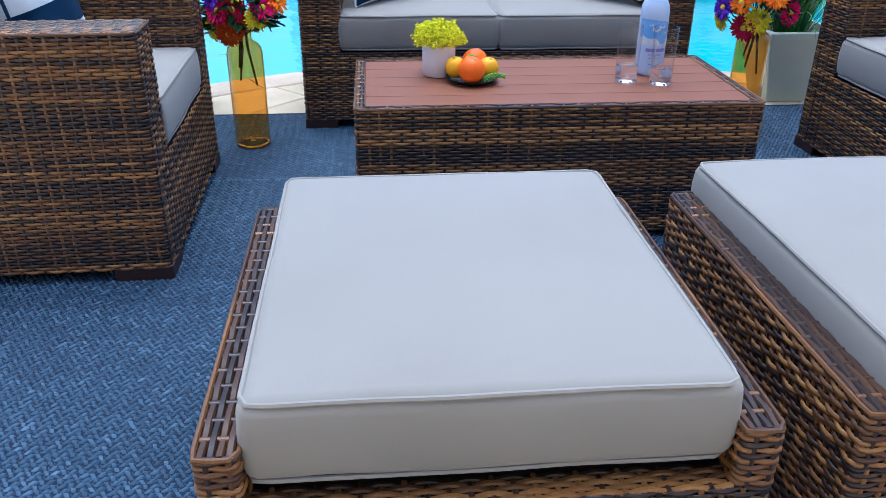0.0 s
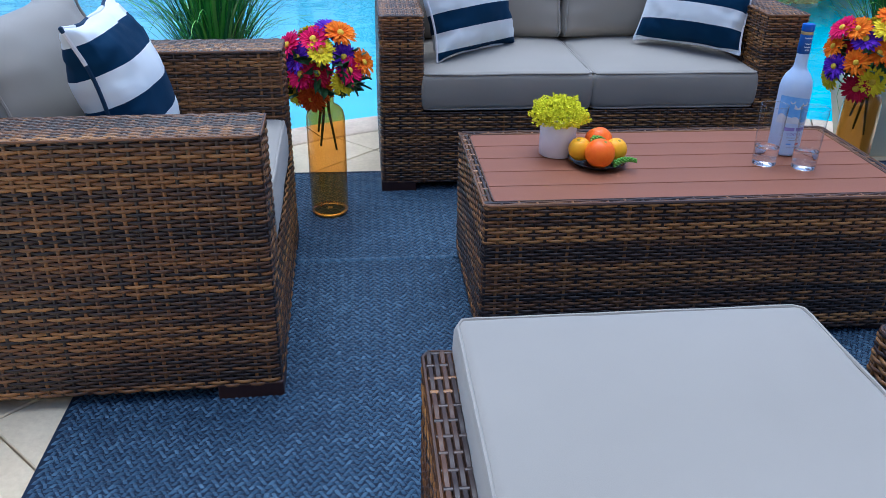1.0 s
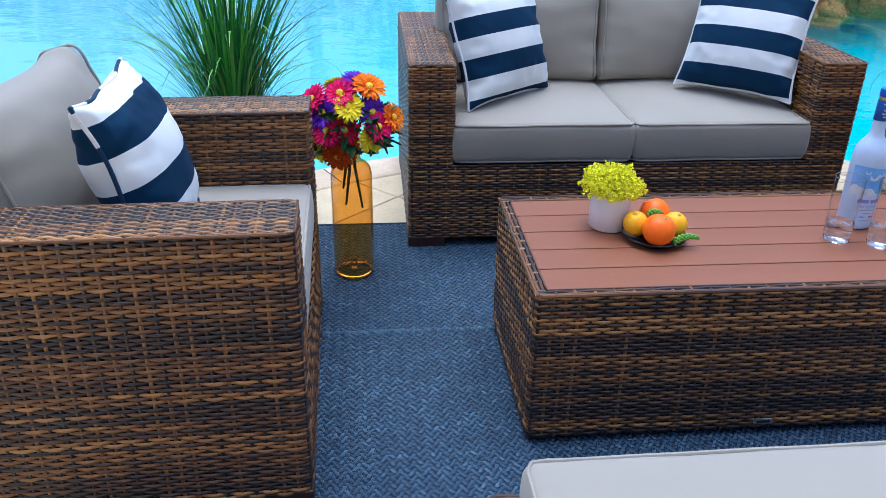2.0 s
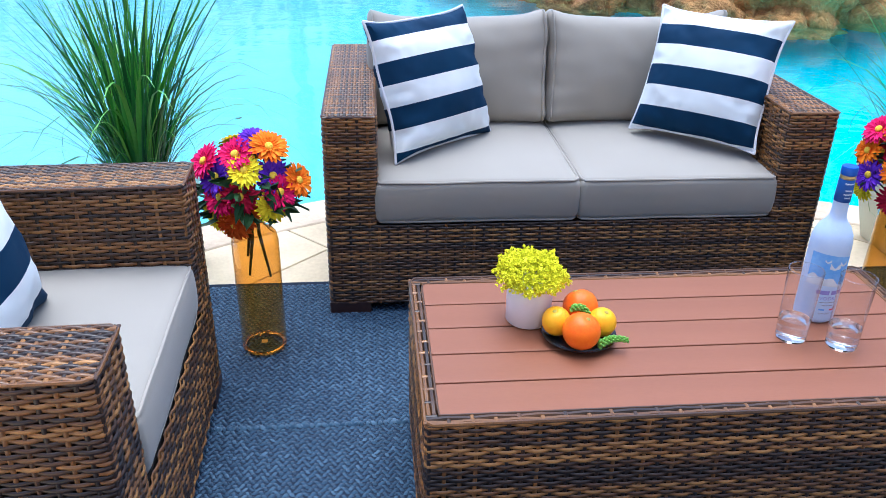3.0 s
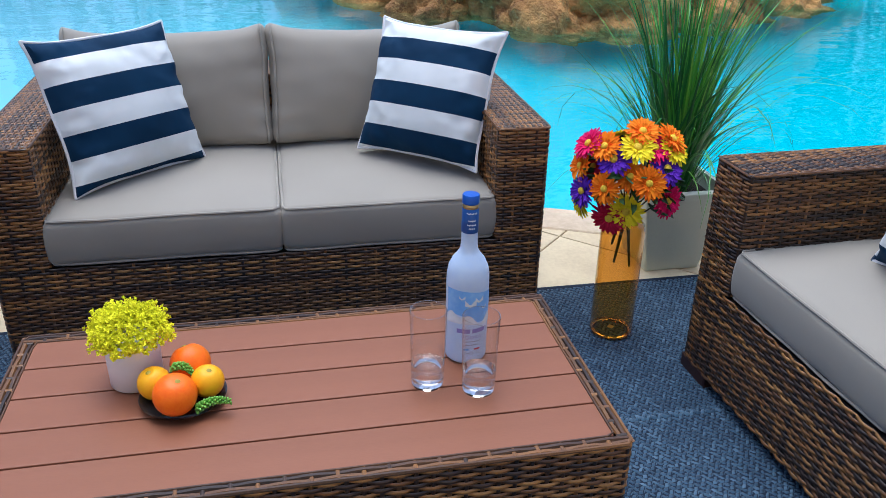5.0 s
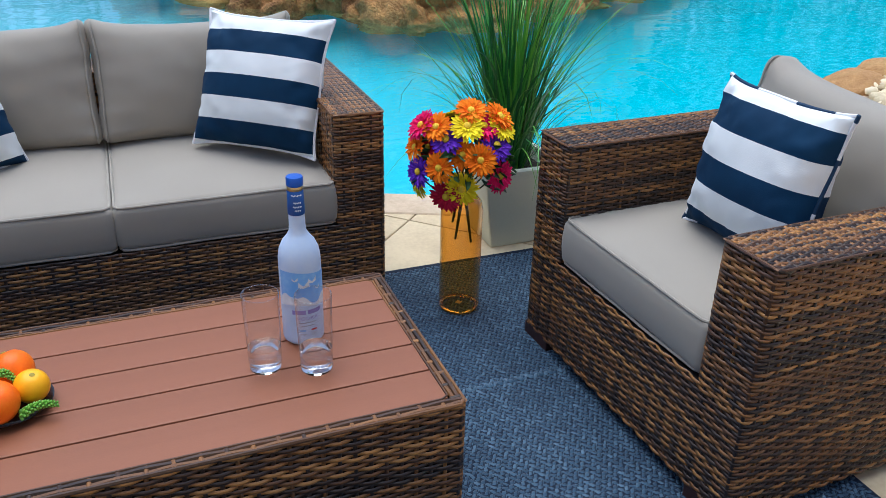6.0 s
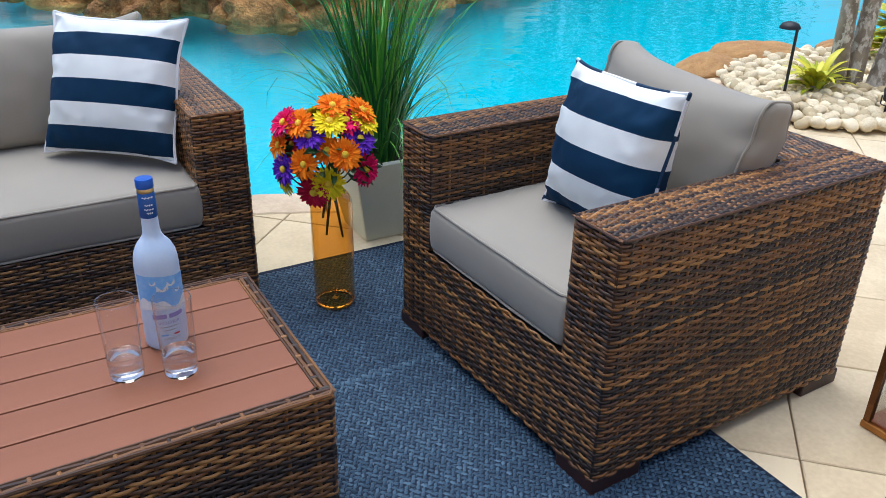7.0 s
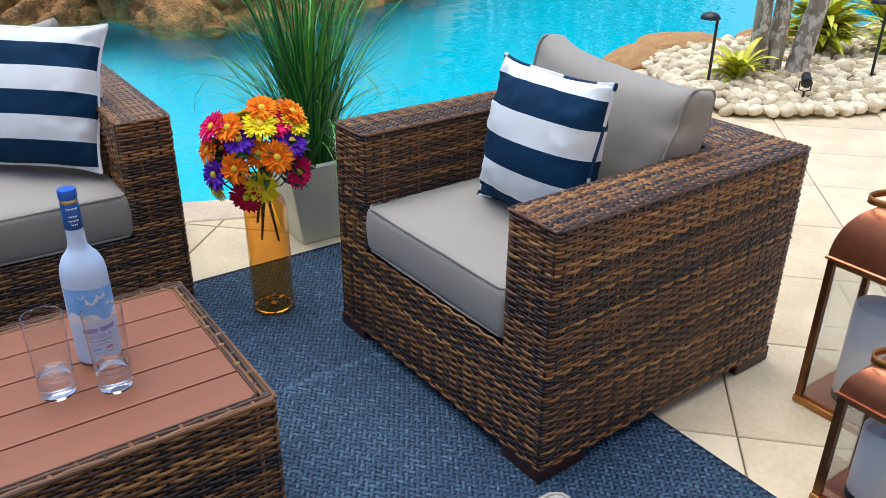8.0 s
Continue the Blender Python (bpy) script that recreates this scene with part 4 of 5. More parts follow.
LEFT = [("y", 0.0, 0.565, -0.075), ("m", -0.025, 0.60, -0.04), ("p", 0.032, 0.622, 0.0), ("o", 0.068, 0.618, -0.03), ("p", 0.076, 0.541, -0.06), ("m", 0.095, 0.498, -0.075), ("o", 0.145, 0.515, -0.03), ("y", 0.072, 0.462, -0.09),
        ("c", -0.015, 0.496, -0.10), ("r", -0.04, 0.404, -0.085), ("r", -0.015, 0.44, -0.09), ("m", -0.115, 0.577, -0.03), ("p", -0.082, 0.541, -0.06), ("m", -0.07, 0.49, -0.085), ("y", -0.095, 0.416, -0.05)]
RIGHT = [("o", 0.016, 0.635, -0.02), ("y", 0.006, 0.60, -0.06), ("o", -0.082, 0.591, -0.045), ("o", 0.10, 0.613, 0.0), ("m", -0.126, 0.584, -0.01), ("m", 0.053, 0.596, -0.04), ("p", -0.054, 0.562, -0.065), ("p", 0.091, 0.545, -0.06), ("y", 0.105, 0.59, -0.02),
         ("o", -0.005, 0.521, -0.085), ("o", 0.045, 0.513, -0.105), ("o", -0.072, 0.483, -0.095), ("p", -0.132, 0.455, -0.055), ("o", -0.143, 0.519, -0.02), ("y", -0.132, 0.404, -0.02), ("c", -0.049, 0.386, -0.075), ("y", -0.005, 0.418, -0.09), ("m", 0.104, 0.453, -0.07), ("c", -0.104, 0.517, -0.015)]
LEFT = [(c, 0.84 * x, 0.41 + 0.84 * (z - 0.41), 0.84 * y) for c, x, z, y in LEFT]
RIGHT = [(c, 0.92 * x, 0.40 + 0.9 * (z - 0.40), 0.92 * y) for c, x, z, y in RIGHT]
bouquet(pose(*VASE_L, 0), LEFT, 3, "bouquet of magenta, yellow, orange and purple daisies in amber vase")
bouquet(pose(*VASE_R, 0, 0, 0, -22), RIGHT, 4, "bouquet of mostly orange artificial daisies in an amber vase")


# ---- planters with tall grass ----
def planter(m):
    th = thing("planter", m, "pale sage tapered square planter standing on the paving", "planter", "grass planters")
    bm = bmesh.new()

    def ring(h, z):
        return [bm.verts.new((x * h, y * h, z)) for x, y in ((-1, -1), (1, -1), (1, 1), (-1, 1))]

    rs = [ring(h, z) for h, z in ((0.093, 0), (0.096, 0.006), (0.148, 0.268), (0.150, 0.290), (0.146, 0.294), (0.130, 0.294), (0.128, 0.27), (0.120, 0.23))]
    bm.faces.new(rs[0][::-1])
    for a, b in zip(rs, rs[1:]):
        for i in range(4):
            bm.faces.new((a[i], a[(i + 1) % 4], b[(i + 1) % 4], b[i]))
    es = [e for e in bm.edges if abs(e.verts[0].co.z - e.verts[1].co.z) > 0.02 and abs(e.verts[0].co.x * e.verts[0].co.y) > 0.001]
    bmesh.ops.bevel(bm, geom=es, offset=0.006, segments=2, profile=0.5, affect="EDGES")
    part("pot", bm, PLANTER, th, smooth=False)
    part("soil", box_bm(-0.122, 0.122, -0.122, 0.122, 0.235, 0.25), SOIL, th, smooth=False)
    return th


def blades(count, seed, height, spread, width, base_r, z0, tone0=0.0):
    rng = np.random.RandomState(seed)
    vs, fs, ts = [], [], []
    seg = 9
    for i in range(count):
        an = rng.uniform(0, 2 * math.pi)
        r0 = base_r * math.sqrt(rng.random_sample())
        L = height * rng.uniform(0.45, 1.0)
        lean = spread * rng.uniform(0.02, 1.0) ** 1.3
        bend = rng.uniform(0.1, 1.0) * lean
        if rng.random_sample() < 0.18:
            bend += rng.uniform(0.5, 1.1)
        W = width * rng.uniform(0.5, 1.2)
        tone = np.clip(rng.choice([0.1, 0.4, 0.55, 0.9], p=[0.40, 0.3, 0.22, 0.08]) + rng.normal(0, 0.06) + tone0, 0, 1)
        c, s = math.cos(an), math.sin(an)
        side = rng.normal(0, 0.25)
        x, z, ang = r0, z0, 0.5 * lean
        b = len(vs)
        swing = 0.0
        for k in range(seg + 1):
            t = k / seg
            w = W * (1 - t ** 2.2) * min(1.0, 0.5 + 3 * t) / 2 + 0.0003
            swing += side * L / seg * t
            px, py = x * c - swing * s, x * s + swing * c
            for e, dz in ((-1, 0.0), (0, -0.35), (1, 0.0)):
                vs.append((px - e * w * s - dz * w * c, py + e * w * c - dz * w * s, z))
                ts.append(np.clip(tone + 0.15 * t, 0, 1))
            ang += (bend + lean * 0.25) * 1.6 / seg * (0.4 + 1.6 * t)
            x += math.sin(ang) * L / seg
            z += math.cos(ang) * L / seg
        for k in range(seg):
            for e in range(2):
                a = b + k * 3 + e
                fs.append((a, a + 1, a + 4, a + 3))
    return np.array(vs), np.array(fs), np.array(ts)


def grass(m, seed, label):
    th = thing("ornamental_grass", m, label, "plant", "grass in planters")
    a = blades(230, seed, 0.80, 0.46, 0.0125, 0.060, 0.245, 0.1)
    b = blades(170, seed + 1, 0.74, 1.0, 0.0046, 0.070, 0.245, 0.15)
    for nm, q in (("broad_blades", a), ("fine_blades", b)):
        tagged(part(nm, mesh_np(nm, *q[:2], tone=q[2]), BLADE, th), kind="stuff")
    return th


for k, (x, y) in enumerate(((1.845, 3.335), (-0.70, 3.31))):
    planter(pose(x, y, 0.001))
    grass(pose(x, y, 0, 0, 0, 70 * k), 41 + 7 * k, "tall arching artificial grass in the sage planter" if k == 0 else "tall bushy artificial grass in the planter behind the armchair")


# ---- on the coffee table ----
TOP = 0.3755


def potted_plant(m):
    th = thing("potted_plant", m, "small lime yellow artificial plant in a white pot", "plant")
    prof = [(0.0, 0.001), (0.043, 0.001), (0.0455, 0.003), (0.0465, 0.085), (0.0455, 0.087), (0.044, 0.0865), (0.043, 0.075), (0.0, 0.073)]
    part("pot", mesh_np("pot", *lathe(prof, 48)), POT_WHITE, th, "plain white pot")
    rng = np.random.RandomState(8)
    vs, fs, ts = [], [], []
    for i in range(1500):
        an, e = rng.uniform(0, 2 * math.pi), math.asin(rng.uniform(-0.2, 1.0))
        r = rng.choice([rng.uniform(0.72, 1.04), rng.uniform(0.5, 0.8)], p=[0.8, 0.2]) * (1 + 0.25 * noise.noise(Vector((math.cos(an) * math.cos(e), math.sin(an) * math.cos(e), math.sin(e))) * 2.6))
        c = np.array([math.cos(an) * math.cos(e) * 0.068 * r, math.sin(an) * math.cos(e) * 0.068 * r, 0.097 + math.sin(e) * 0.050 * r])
        # inner leaves get a darker tone: shade inside the dome put into colour
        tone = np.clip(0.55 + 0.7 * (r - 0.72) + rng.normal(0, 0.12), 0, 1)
        out = c - np.array([0, 0, 0.09])
        out /= np.linalg.norm(out)
        for j in range(5):
            d = out * 0.6 + rng.normal(0, 0.75, 3)
            d /= np.linalg.norm(d)
            sd = np.cross(d, rng.normal(0, 1, 3))
            sd /= np.linalg.norm(sd)
            L, W = rng.uniform(0.0048, 0.0078), rng.uniform(0.0038, 0.0058)
            b = len(vs)
            up = np.cross(sd, d) * 0.0012
            vs += [c, c + d * L * 0.5 + sd * W / 2 + up, c + d * L, c + d * L * 0.5 - sd * W / 2 + up]
            fs.append((b, b + 1, b + 2, b + 3))
            ts += [tone - 0.15, tone, tone + 0.1, tone]
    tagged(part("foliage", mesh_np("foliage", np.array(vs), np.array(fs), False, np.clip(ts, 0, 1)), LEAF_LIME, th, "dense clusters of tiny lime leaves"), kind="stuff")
    return th


potted_plant(pose(0.307, 2.331, TOP))


def fruit(name, m, r, squash, material, label, group):
    th = thing(name, m, label, "fruit", group)
    an = np.linspace(-math.pi / 2, math.pi / 2, 18)
    prof = [(r * math.cos(a), r * squash * math.sin(a) - (0.003 * max(0, math.sin(a)) ** 24)) for a in an]
    prof[0], prof[-1] = (0.0, prof[0][1]), (0.0, prof[-1][1])
    part("peel", mesh_np("peel", *lathe(prof, 32)), material, th)
    st = part("stalk", mesh_np("stalk", *lathe([(0.0, 0.0018), (0.0025, 0.0022), (0.0048, 0.0006), (0.003, -0.001)], 7)), STALK, th, "dry olive stalk end")
    st.location = (0, 0, r * squash - 0.003)
    return th


def dish(m):
    th = thing("fruit_dish", m, "shallow round black dish holding fruit", "dish")
    prof = [(0.0, 0.001), (0.045, 0.001), (0.060, 0.004), (0.072, 0.013), (0.0735, 0.0145), (0.071, 0.0145), (0.059, 0.007), (0.044, 0.0045), (0.0, 0.0045)]
    part("bowl", mesh_np("bowl", *lathe(prof, 56)), DISH, th)


DX, DY = 0.393, 2.254
dish(pose(DX, DY, TOP))
FZ = TOP + 0.0055
fruit("orange", pose(0.386, 2.212, FZ + 0.037, 18, 10, 20), 0.0365, 0.98, ORANGE, "glossy artificial orange in the dish", "fruit in the dish")
fruit("orange", pose(0.405, 2.300, FZ + 0.039, -25, 20, 70), 0.0355, 0.97, ORANGE, "glossy reddish artificial orange in the dish", "fruit in the dish")
fruit("lemon", pose(0.348, 2.259, FZ + 0.032, 12, -14, 0), 0.0285, 1.05, LEMON, "round yellow artificial citrus fruit in the dish", "fruit in the dish")
fruit("lemon", pose(0.436, 2.250, FZ + 0.032, 14, 12, 0), 0.0285, 1.02, LEMON, "round yellow artificial citrus fruit in the dish", "fruit in the dish")


def sprig(m, n, label):
    th = thing("succulent_sprig", m, label, "plant")
    pts = [(t * 0.06 * n / 14, 0.004 * math.sin(t * 4), 0.006 + 0.01 * math.sin(t * 2.4)) for t in np.linspace(0, 1, 8)]
    part("stem", mesh_np("stem", *tube(pts, 0.0013, 6)), STEM, th)
    pieces = []
    for i in range(n):
        t = (i + 0.5) / n
        b = np.array([t * 0.06 * n / 14, 0.004 * math.sin(t * 4), 0.006 + 0.01 * math.sin(t * 2.4)])
        for j in range(5):
            an = j * 1.257 + i * 0.7
            d = np.array([0.45, math.cos(an), math.sin(an) * 0.9])
            d /= np.linalg.norm(d)
            v, f = lathe([(0.0, 0.0), (0.0013, 0.002), (0.0027, 0.0058), (0.0022, 0.0085), (0.0, 0.0098)], 6)
            q = Vector(d).to_track_quat("Z", "Y").to_matrix()
            k = 1.15 - 0.45 * t
            pieces.append((v * k @ np.array(q).T + b, f))
    v, f, _ = join(*pieces)
    part("beads", mesh_np("beads", v, f), SPRIG, th, "plump green beads")


sprig(pose(0.415, 2.198, TOP + 0.012, 0, 0, 6), 14, "green beaded succulent sprig beside the oranges")
sprig(pose(0.372, 2.269, TOP + 0.056, 0, 25, -12), 9, "short green beaded sprig between the fruits")


def drinking_glass(m):
    th = thing("drinking_glass", m, "tall straight clear glass with a little water", "glass", "drinking glasses")
    wall = [(0.0296, 0.012), (0.0305, 0.06), (0.0328, 0.152), (0.0325, 0.1535), (0.0316, 0.1535), (0.0314, 0.152)]
    part("tumbler", mesh_np("tumbler", *lathe(wall, 48)), THIN, th, "thin clear wall")
    base = [(0.0, 0.0008), (0.026, 0.0008), (0.0285, 0.003), (0.0292, 0.011), (0.0297, 0.046), (0.0280, 0.0450), (0.0, 0.0446)]
    g = part("base_and_water", mesh_np("base_and_water", *lathe(base, 44)), CLEAR, th, "thick clear base under shallow water")
    g.visible_shadow = False
    an = np.linspace(0, 2 * math.pi, 45)[:-1]
    part("rim", mesh_np("rim", *tube(np.stack([0.0322 * np.cos(an), 0.0322 * np.sin(an), np.full(44, 0.1535)], 1), 0.0009, 6, True)), THIN, th, "fine bright rim")
    an = an[::2]
    part("inner_floor", mesh_np("inner_floor", *tube(np.stack([0.017 * np.cos(an), 0.017 * np.sin(an), np.full(22, 0.018)], 1), 0.0035, 8, True)), THIN, th, "ring in the glass floor")
    return th


g1 = drinking_glass(pose(0.817, 2.229, TOP))
copy_thing(g1, pose(0.903, 2.195, TOP, 0, 0, 50))


def wrap_patch(a0, a1, shape0, shape1, r, n=24):
    """A printed patch that hugs a cylinder between two edge curves (functions of 0..1)."""
    t = np.linspace(0, 1, n)
    an = a0 + (a1 - a0) * t
    vs = []
    for k in range(5):
        z = np.array([shape0(q) + (shape1(q) - shape0(q)) * k / 4 for q in t])
        vs.append(np.stack([r * np.sin(an), -r * np.cos(an), z], 1))
    v = np.stack(vs, 1).reshape(-1, 3)
    i, j = np.meshgrid(np.arange(n - 1), np.arange(4), indexing="ij")
    f = np.stack([i * 5 + j, (i + 1) * 5 + j, (i + 1) * 5 + j + 1, i * 5 + j + 1], -1).reshape(-1, 4)
    return mesh_np("patch", v, f)


def bent_text(text, size, r, z, an):
    cu = bpy.data.curves.new("lettering", "FONT")
    cu.body, cu.size, cu.align_x, cu.space_character = text, size, "CENTER", 1.15
    ob = new("lettering", cu)
    dg = bpy.context.evaluated_depsgraph_get()
    me = bpy.data.meshes.new_from_object(ob.evaluated_get(dg))
    bpy.data.objects.remove(ob)
    for vt in me.vertices:
        q = an + vt.co.x / r
        vt.co = (r * math.sin(q), -r * math.cos(q), z + vt.co.y)
    return me


def bottle(m):
    th = thing("vodka_bottle", m, "tall frosted glass vodka bottle with blue cap and blue print", "bottle")
    R = 0.0385
    o = [(0.0, 0.004), (0.022, 0.001), (0.034, 0.001), (0.0375, 0.005), (R, 0.012), (R, 0.165), (0.038, 0.178), (0.0355, 0.193), (0.029, 0.208), (0.0205, 0.219), (0.0158, 0.228), (0.0146, 0.240), (0.0136, 0.300), (0.0134, 0.312)]
    b = part("glass", mesh_np("glass", *lathe(o + [(0.0, 0.312)], 48)), FROST, th, "frosted clear glass")
    part("neck_wrap", mesh_np("neck_wrap", *lathe([(0.0148, 0.262), (0.0152, 0.263), (0.0145, 0.308), (0.0140, 0.3085)], 32)), BLUE_FOIL, th, "blue printed neck wrap")
    part("band", mesh_np("band", *lathe([(0.0136, 0.3075), (0.0143, 0.309), (0.0143, 0.315), (0.0136, 0.3165)], 32)), GOLD, th, "pale gold band")
    part("cap", mesh_np("cap", *lathe([(0.0135, 0.316), (0.0147, 0.317), (0.0149, 0.319), (0.0149, 0.3315), (0.0138, 0.3335), (0.0, 0.334)], 32)), BLUE_CAP, th, "bright blue cap")
    r = R + 0.0006
    part("print", wrap_patch(-1.35, 1.35, lambda t: 0.100 + 0.008 * math.sin(7 * t), lambda t: 0.153 + 0.006 * math.sin(3 * t + 1), r), PRINT_BLUE, th, "blue printed landscape")
    part("print", wrap_patch(-1.35, 1.35, lambda t: 0.086 + 0.004 * math.sin(5 * t), lambda t: 0.102 + 0.008 * math.sin(7 * t) + 0.006 * math.sin(17 * t), r + 0.0002), PRINT_WHITE, th, "white printed hills")
    for a, z, s in ((-0.1, 0.126, 1.3), (0.32, 0.134, 1.0), (-0.5, 0.140, 0.7), (0.6, 0.118, 0.6)):
        part("print", wrap_patch(a - 0.2 * s, a + 0.2 * s, lambda t, z=z: z + 0.006 * abs(t - 0.45), lambda t, z=z, s=s: z + 0.003 * s + 0.018 * s * abs(t - 0.45), r + 0.0005, 9), PRINT_WHITE, th, "white printed wing shape")
    part("print", wrap_patch(-0.72, -0.08, lambda t: 0.070, lambda t: 0.079, r), PRINT_INK, th, "violet printed bar")
    part("print", wrap_patch(0.02, 0.72, lambda t: 0.070, lambda t: 0.079, r), PRINT_INK, th, "violet printed bar")
    part("lettering", bent_text("VODKA", 0.0105, r, 0.0575, 0.0), PRINT_INK, th, "violet printed word")
    part("lettering", bent_text("IMPORTED", 0.006, r, 0.024, 0.05), PRINT_GREY, th, "grey printed word")
    part("print", wrap_patch(-0.42, -0.12, lambda t: 0.033, lambda t: 0.0365, r, 6), PRINT_BLUE, th)
    part("print", wrap_patch(0.14, 0.44, lambda t: 0.033, lambda t: 0.0365, r, 6), PRINT_RED, th, "red printed dash")
    for z, a in ((0.051, 0.45), (0.044, 0.3)):
        part("print", wrap_patch(-a, a, lambda t, z=z: z, lambda t, z=z: z + 0.0015, r, 10), PRINT_GREY, th, "small grey printed bar")
    for z, a in ((0.300, 0.7), (0.286, 0.5), (0.278, 0.6), (0.271, 0.4)):
        part("print", wrap_patch(-a, a * 0.8, lambda t, z=z: z + 0.001 * math.sin(20 * t), lambda t, z=z: z + 0.0022 + 0.001 * math.sin(23 * t), 0.0154, 16), PRINT_WHITE, th, "small pale print on the neck")
    return th


bottle(pose(0.906, 2.312, TOP, 0, 0, 2) @ Matrix.Diagonal((1.02, 1.02, 0.99, 1)))


# ---- copper lanterns ----
def lantern(m, w, body, roof, label):
    """A square lantern on its base, standing at its middle."""
    th = thing("candle_lantern", m, label, "lantern", "copper lanterns")
    h = w / 2
    part("base", box_bm(-h - 0.004, h + 0.004, -h - 0.004, h + 0.004, 0, 0.018, bevel=0.003), BRASS, th, smooth=False)
    part("floor_plate", box_bm(-h + 0.006, h - 0.006, -h + 0.006, h - 0.006, 0.0185, 0.024), COPPER, th, "copper floor plate", smooth=False)
    pm = mesh_bm("post", box_bm(-0.008, 0.008, -0.008, 0.008, 0.018, body, bevel=0.001), False)
    for sx in (-1, 1):
        for sy in (-1, 1):
            p = part("post", pm, BRONZE, th)
            p.location = (sx * (h - 0.007), sy * (h - 0.007), 0)
    for k in range(4):
        p = part("pane", box_bm(-h + 0.014, h - 0.014, -0.001, 0.001, 0.02, body - 0.008), THIN, th, "clear glass pane", smooth=False)
        p.matrix_basis = pose(0, 0, 0, 0, 0, 90 * k) @ pose(0, -h + 0.007, 0)
        p.visible_shadow = False
        q = part("top_rail", box_bm(-h + 0.0145, h - 0.0145, -0.006, 0.006, body - 0.012, body, bevel=0.001), BRASS, th, smooth=False)
        q.matrix_basis = pose(0, 0, 0, 0, 0, 90 * k) @ pose(0, -h + 0.007, 0)
    prof = [(h + 0.006, body), (h + 0.006, body + 0.006)] + [(0.30 * h + 0.72 * h * math.cos(a), body + 0.006 + roof * math.sin(a)) for a in np.linspace(0.02, math.pi / 2, 16)]
    v, f = [], []
    for r, z in prof:
        v += [(-r, -r, z), (r, -r, z), (r, r, z), (-r, r, z)]
    for k in range(len(prof) - 1):
        for i in range(4):
            f.append((k * 4 + i, k * 4 + (i + 1) % 4, k * 4 + 4 + (i + 1) % 4, k * 4 + 4 + i))
    bm = bmesh.new()
    bv = [bm.verts.new(p) for p in v]
    for q in f:
        bm.faces.new([bv[i] for i in q])
    bm.faces.new(bv[-4:])
    bmesh.ops.recalc_face_normals(bm, faces=bm.faces)
    rm = mesh_bm("roof", bm, True)
    rm.set_sharp_from_angle(angle=radians(30))
    part("roof", rm, COPPER, th, "curved copper roof")
    z = body + 0.006 + roof
    c = 0.30 * h
    part("roof_cap", box_bm(-c, c, -c, c, z + 0.001, z + 0.030 * w / 0.2, bevel=0.003), COPPER, th, smooth=False)
    t = np.linspace(0, 2 * math.pi, 37)[:-1]
    rr = 0.42 * w
    bm = bmesh.new()
    loops = []
    for a in t:
        x, y = rr * 1.15 * math.cos(a), rr * 0.55 * math.sin(a)
        loops.append([bm.verts.new((x * s, y * s, z + 0.012 + dz)) for s, dz in ((1, 0), (1, 0.016), (0.955, 0.016), (0.955, 0))])
    for i in range(36):
        a, b = loops[i], loops[(i + 1) % 36]
        for j in range(4):
            bm.faces.new((a[j], b[j], b[(j + 1) % 4], a[(j + 1) % 4]))
    hd = part("handle", bm, BRASS, th, "strap ring handle")
    hd.matrix_basis = pose(0, 0, 0, 0, 0, -35)
    cr, ch = 0.29 * w, 0.66 * body
    part("candle_base", mesh_np("candle_base", *lathe([(0.0, 0.024), (cr, 0.024), (cr, 0.040), (0, 0.041)], 36)), BLACK_METAL, th, "black candle foot")
    part("candle", mesh_np("candle", *lathe([(cr - 0.001, 0.041), (cr, 0.043), (cr, ch + 0.018), (cr - 0.003, ch + 0.024), (cr - 0.006, ch + 0.022), (cr - 0.012, ch + 0.008), (0.0, ch + 0.006)], 40)), CANDLE, th, "white pillar candle")
    return th


lantern(pose(2.468, 1.662, 0.001), 0.20, 0.395, 0.13, "tall copper candle lantern with glass panes, on the paving")
lantern(pose(2.157, 1.458, 0.006), 0.15, 0.268, 0.07, "small copper candle lantern with glass panes, at the rug's edge")


# ---- rocks, stone bed and its plants ----
def boulder(seed, rough=0.28, sub=4):
    bm = bmesh.new()
    bmesh.ops.create_icosphere(bm, subdivisions=sub, radius=1.0)
    o = Vector((seed * 3.7, seed * 1.3, seed * 2.1))
    for vt in bm.verts:
        p = vt.co.copy()
        d = rough * noise.noise(p * 1.3 + o) + rough * 0.55 * noise.noise(p * 3.1 + o) + rough * 0.22 * noise.noise(p * 7 + o) + rough * 0.1 * noise.noise(p * 17 + o)
        vt.co = p * (1 + d)
    return mesh_bm("rock", bm, True)


wall = thing("rock_wall", pose(0, 0, 0), "brown and ochre boulder rockwork rising from the pool", "rockwork")
big = [boulder(s, 0.36, 5) for s in (1, 2, 3, 4)]
rng = random.Random(17)
line = [(1.2, 9.9), (1.75, 9.25), (2.2, 8.45), (2.75, 7.95), (3.2, 7.55), (3.75, 7.5), (4.25, 7.75), (4.8, 8.0), (5.5, 8.5), (6.3, 9.0)]
q = 0
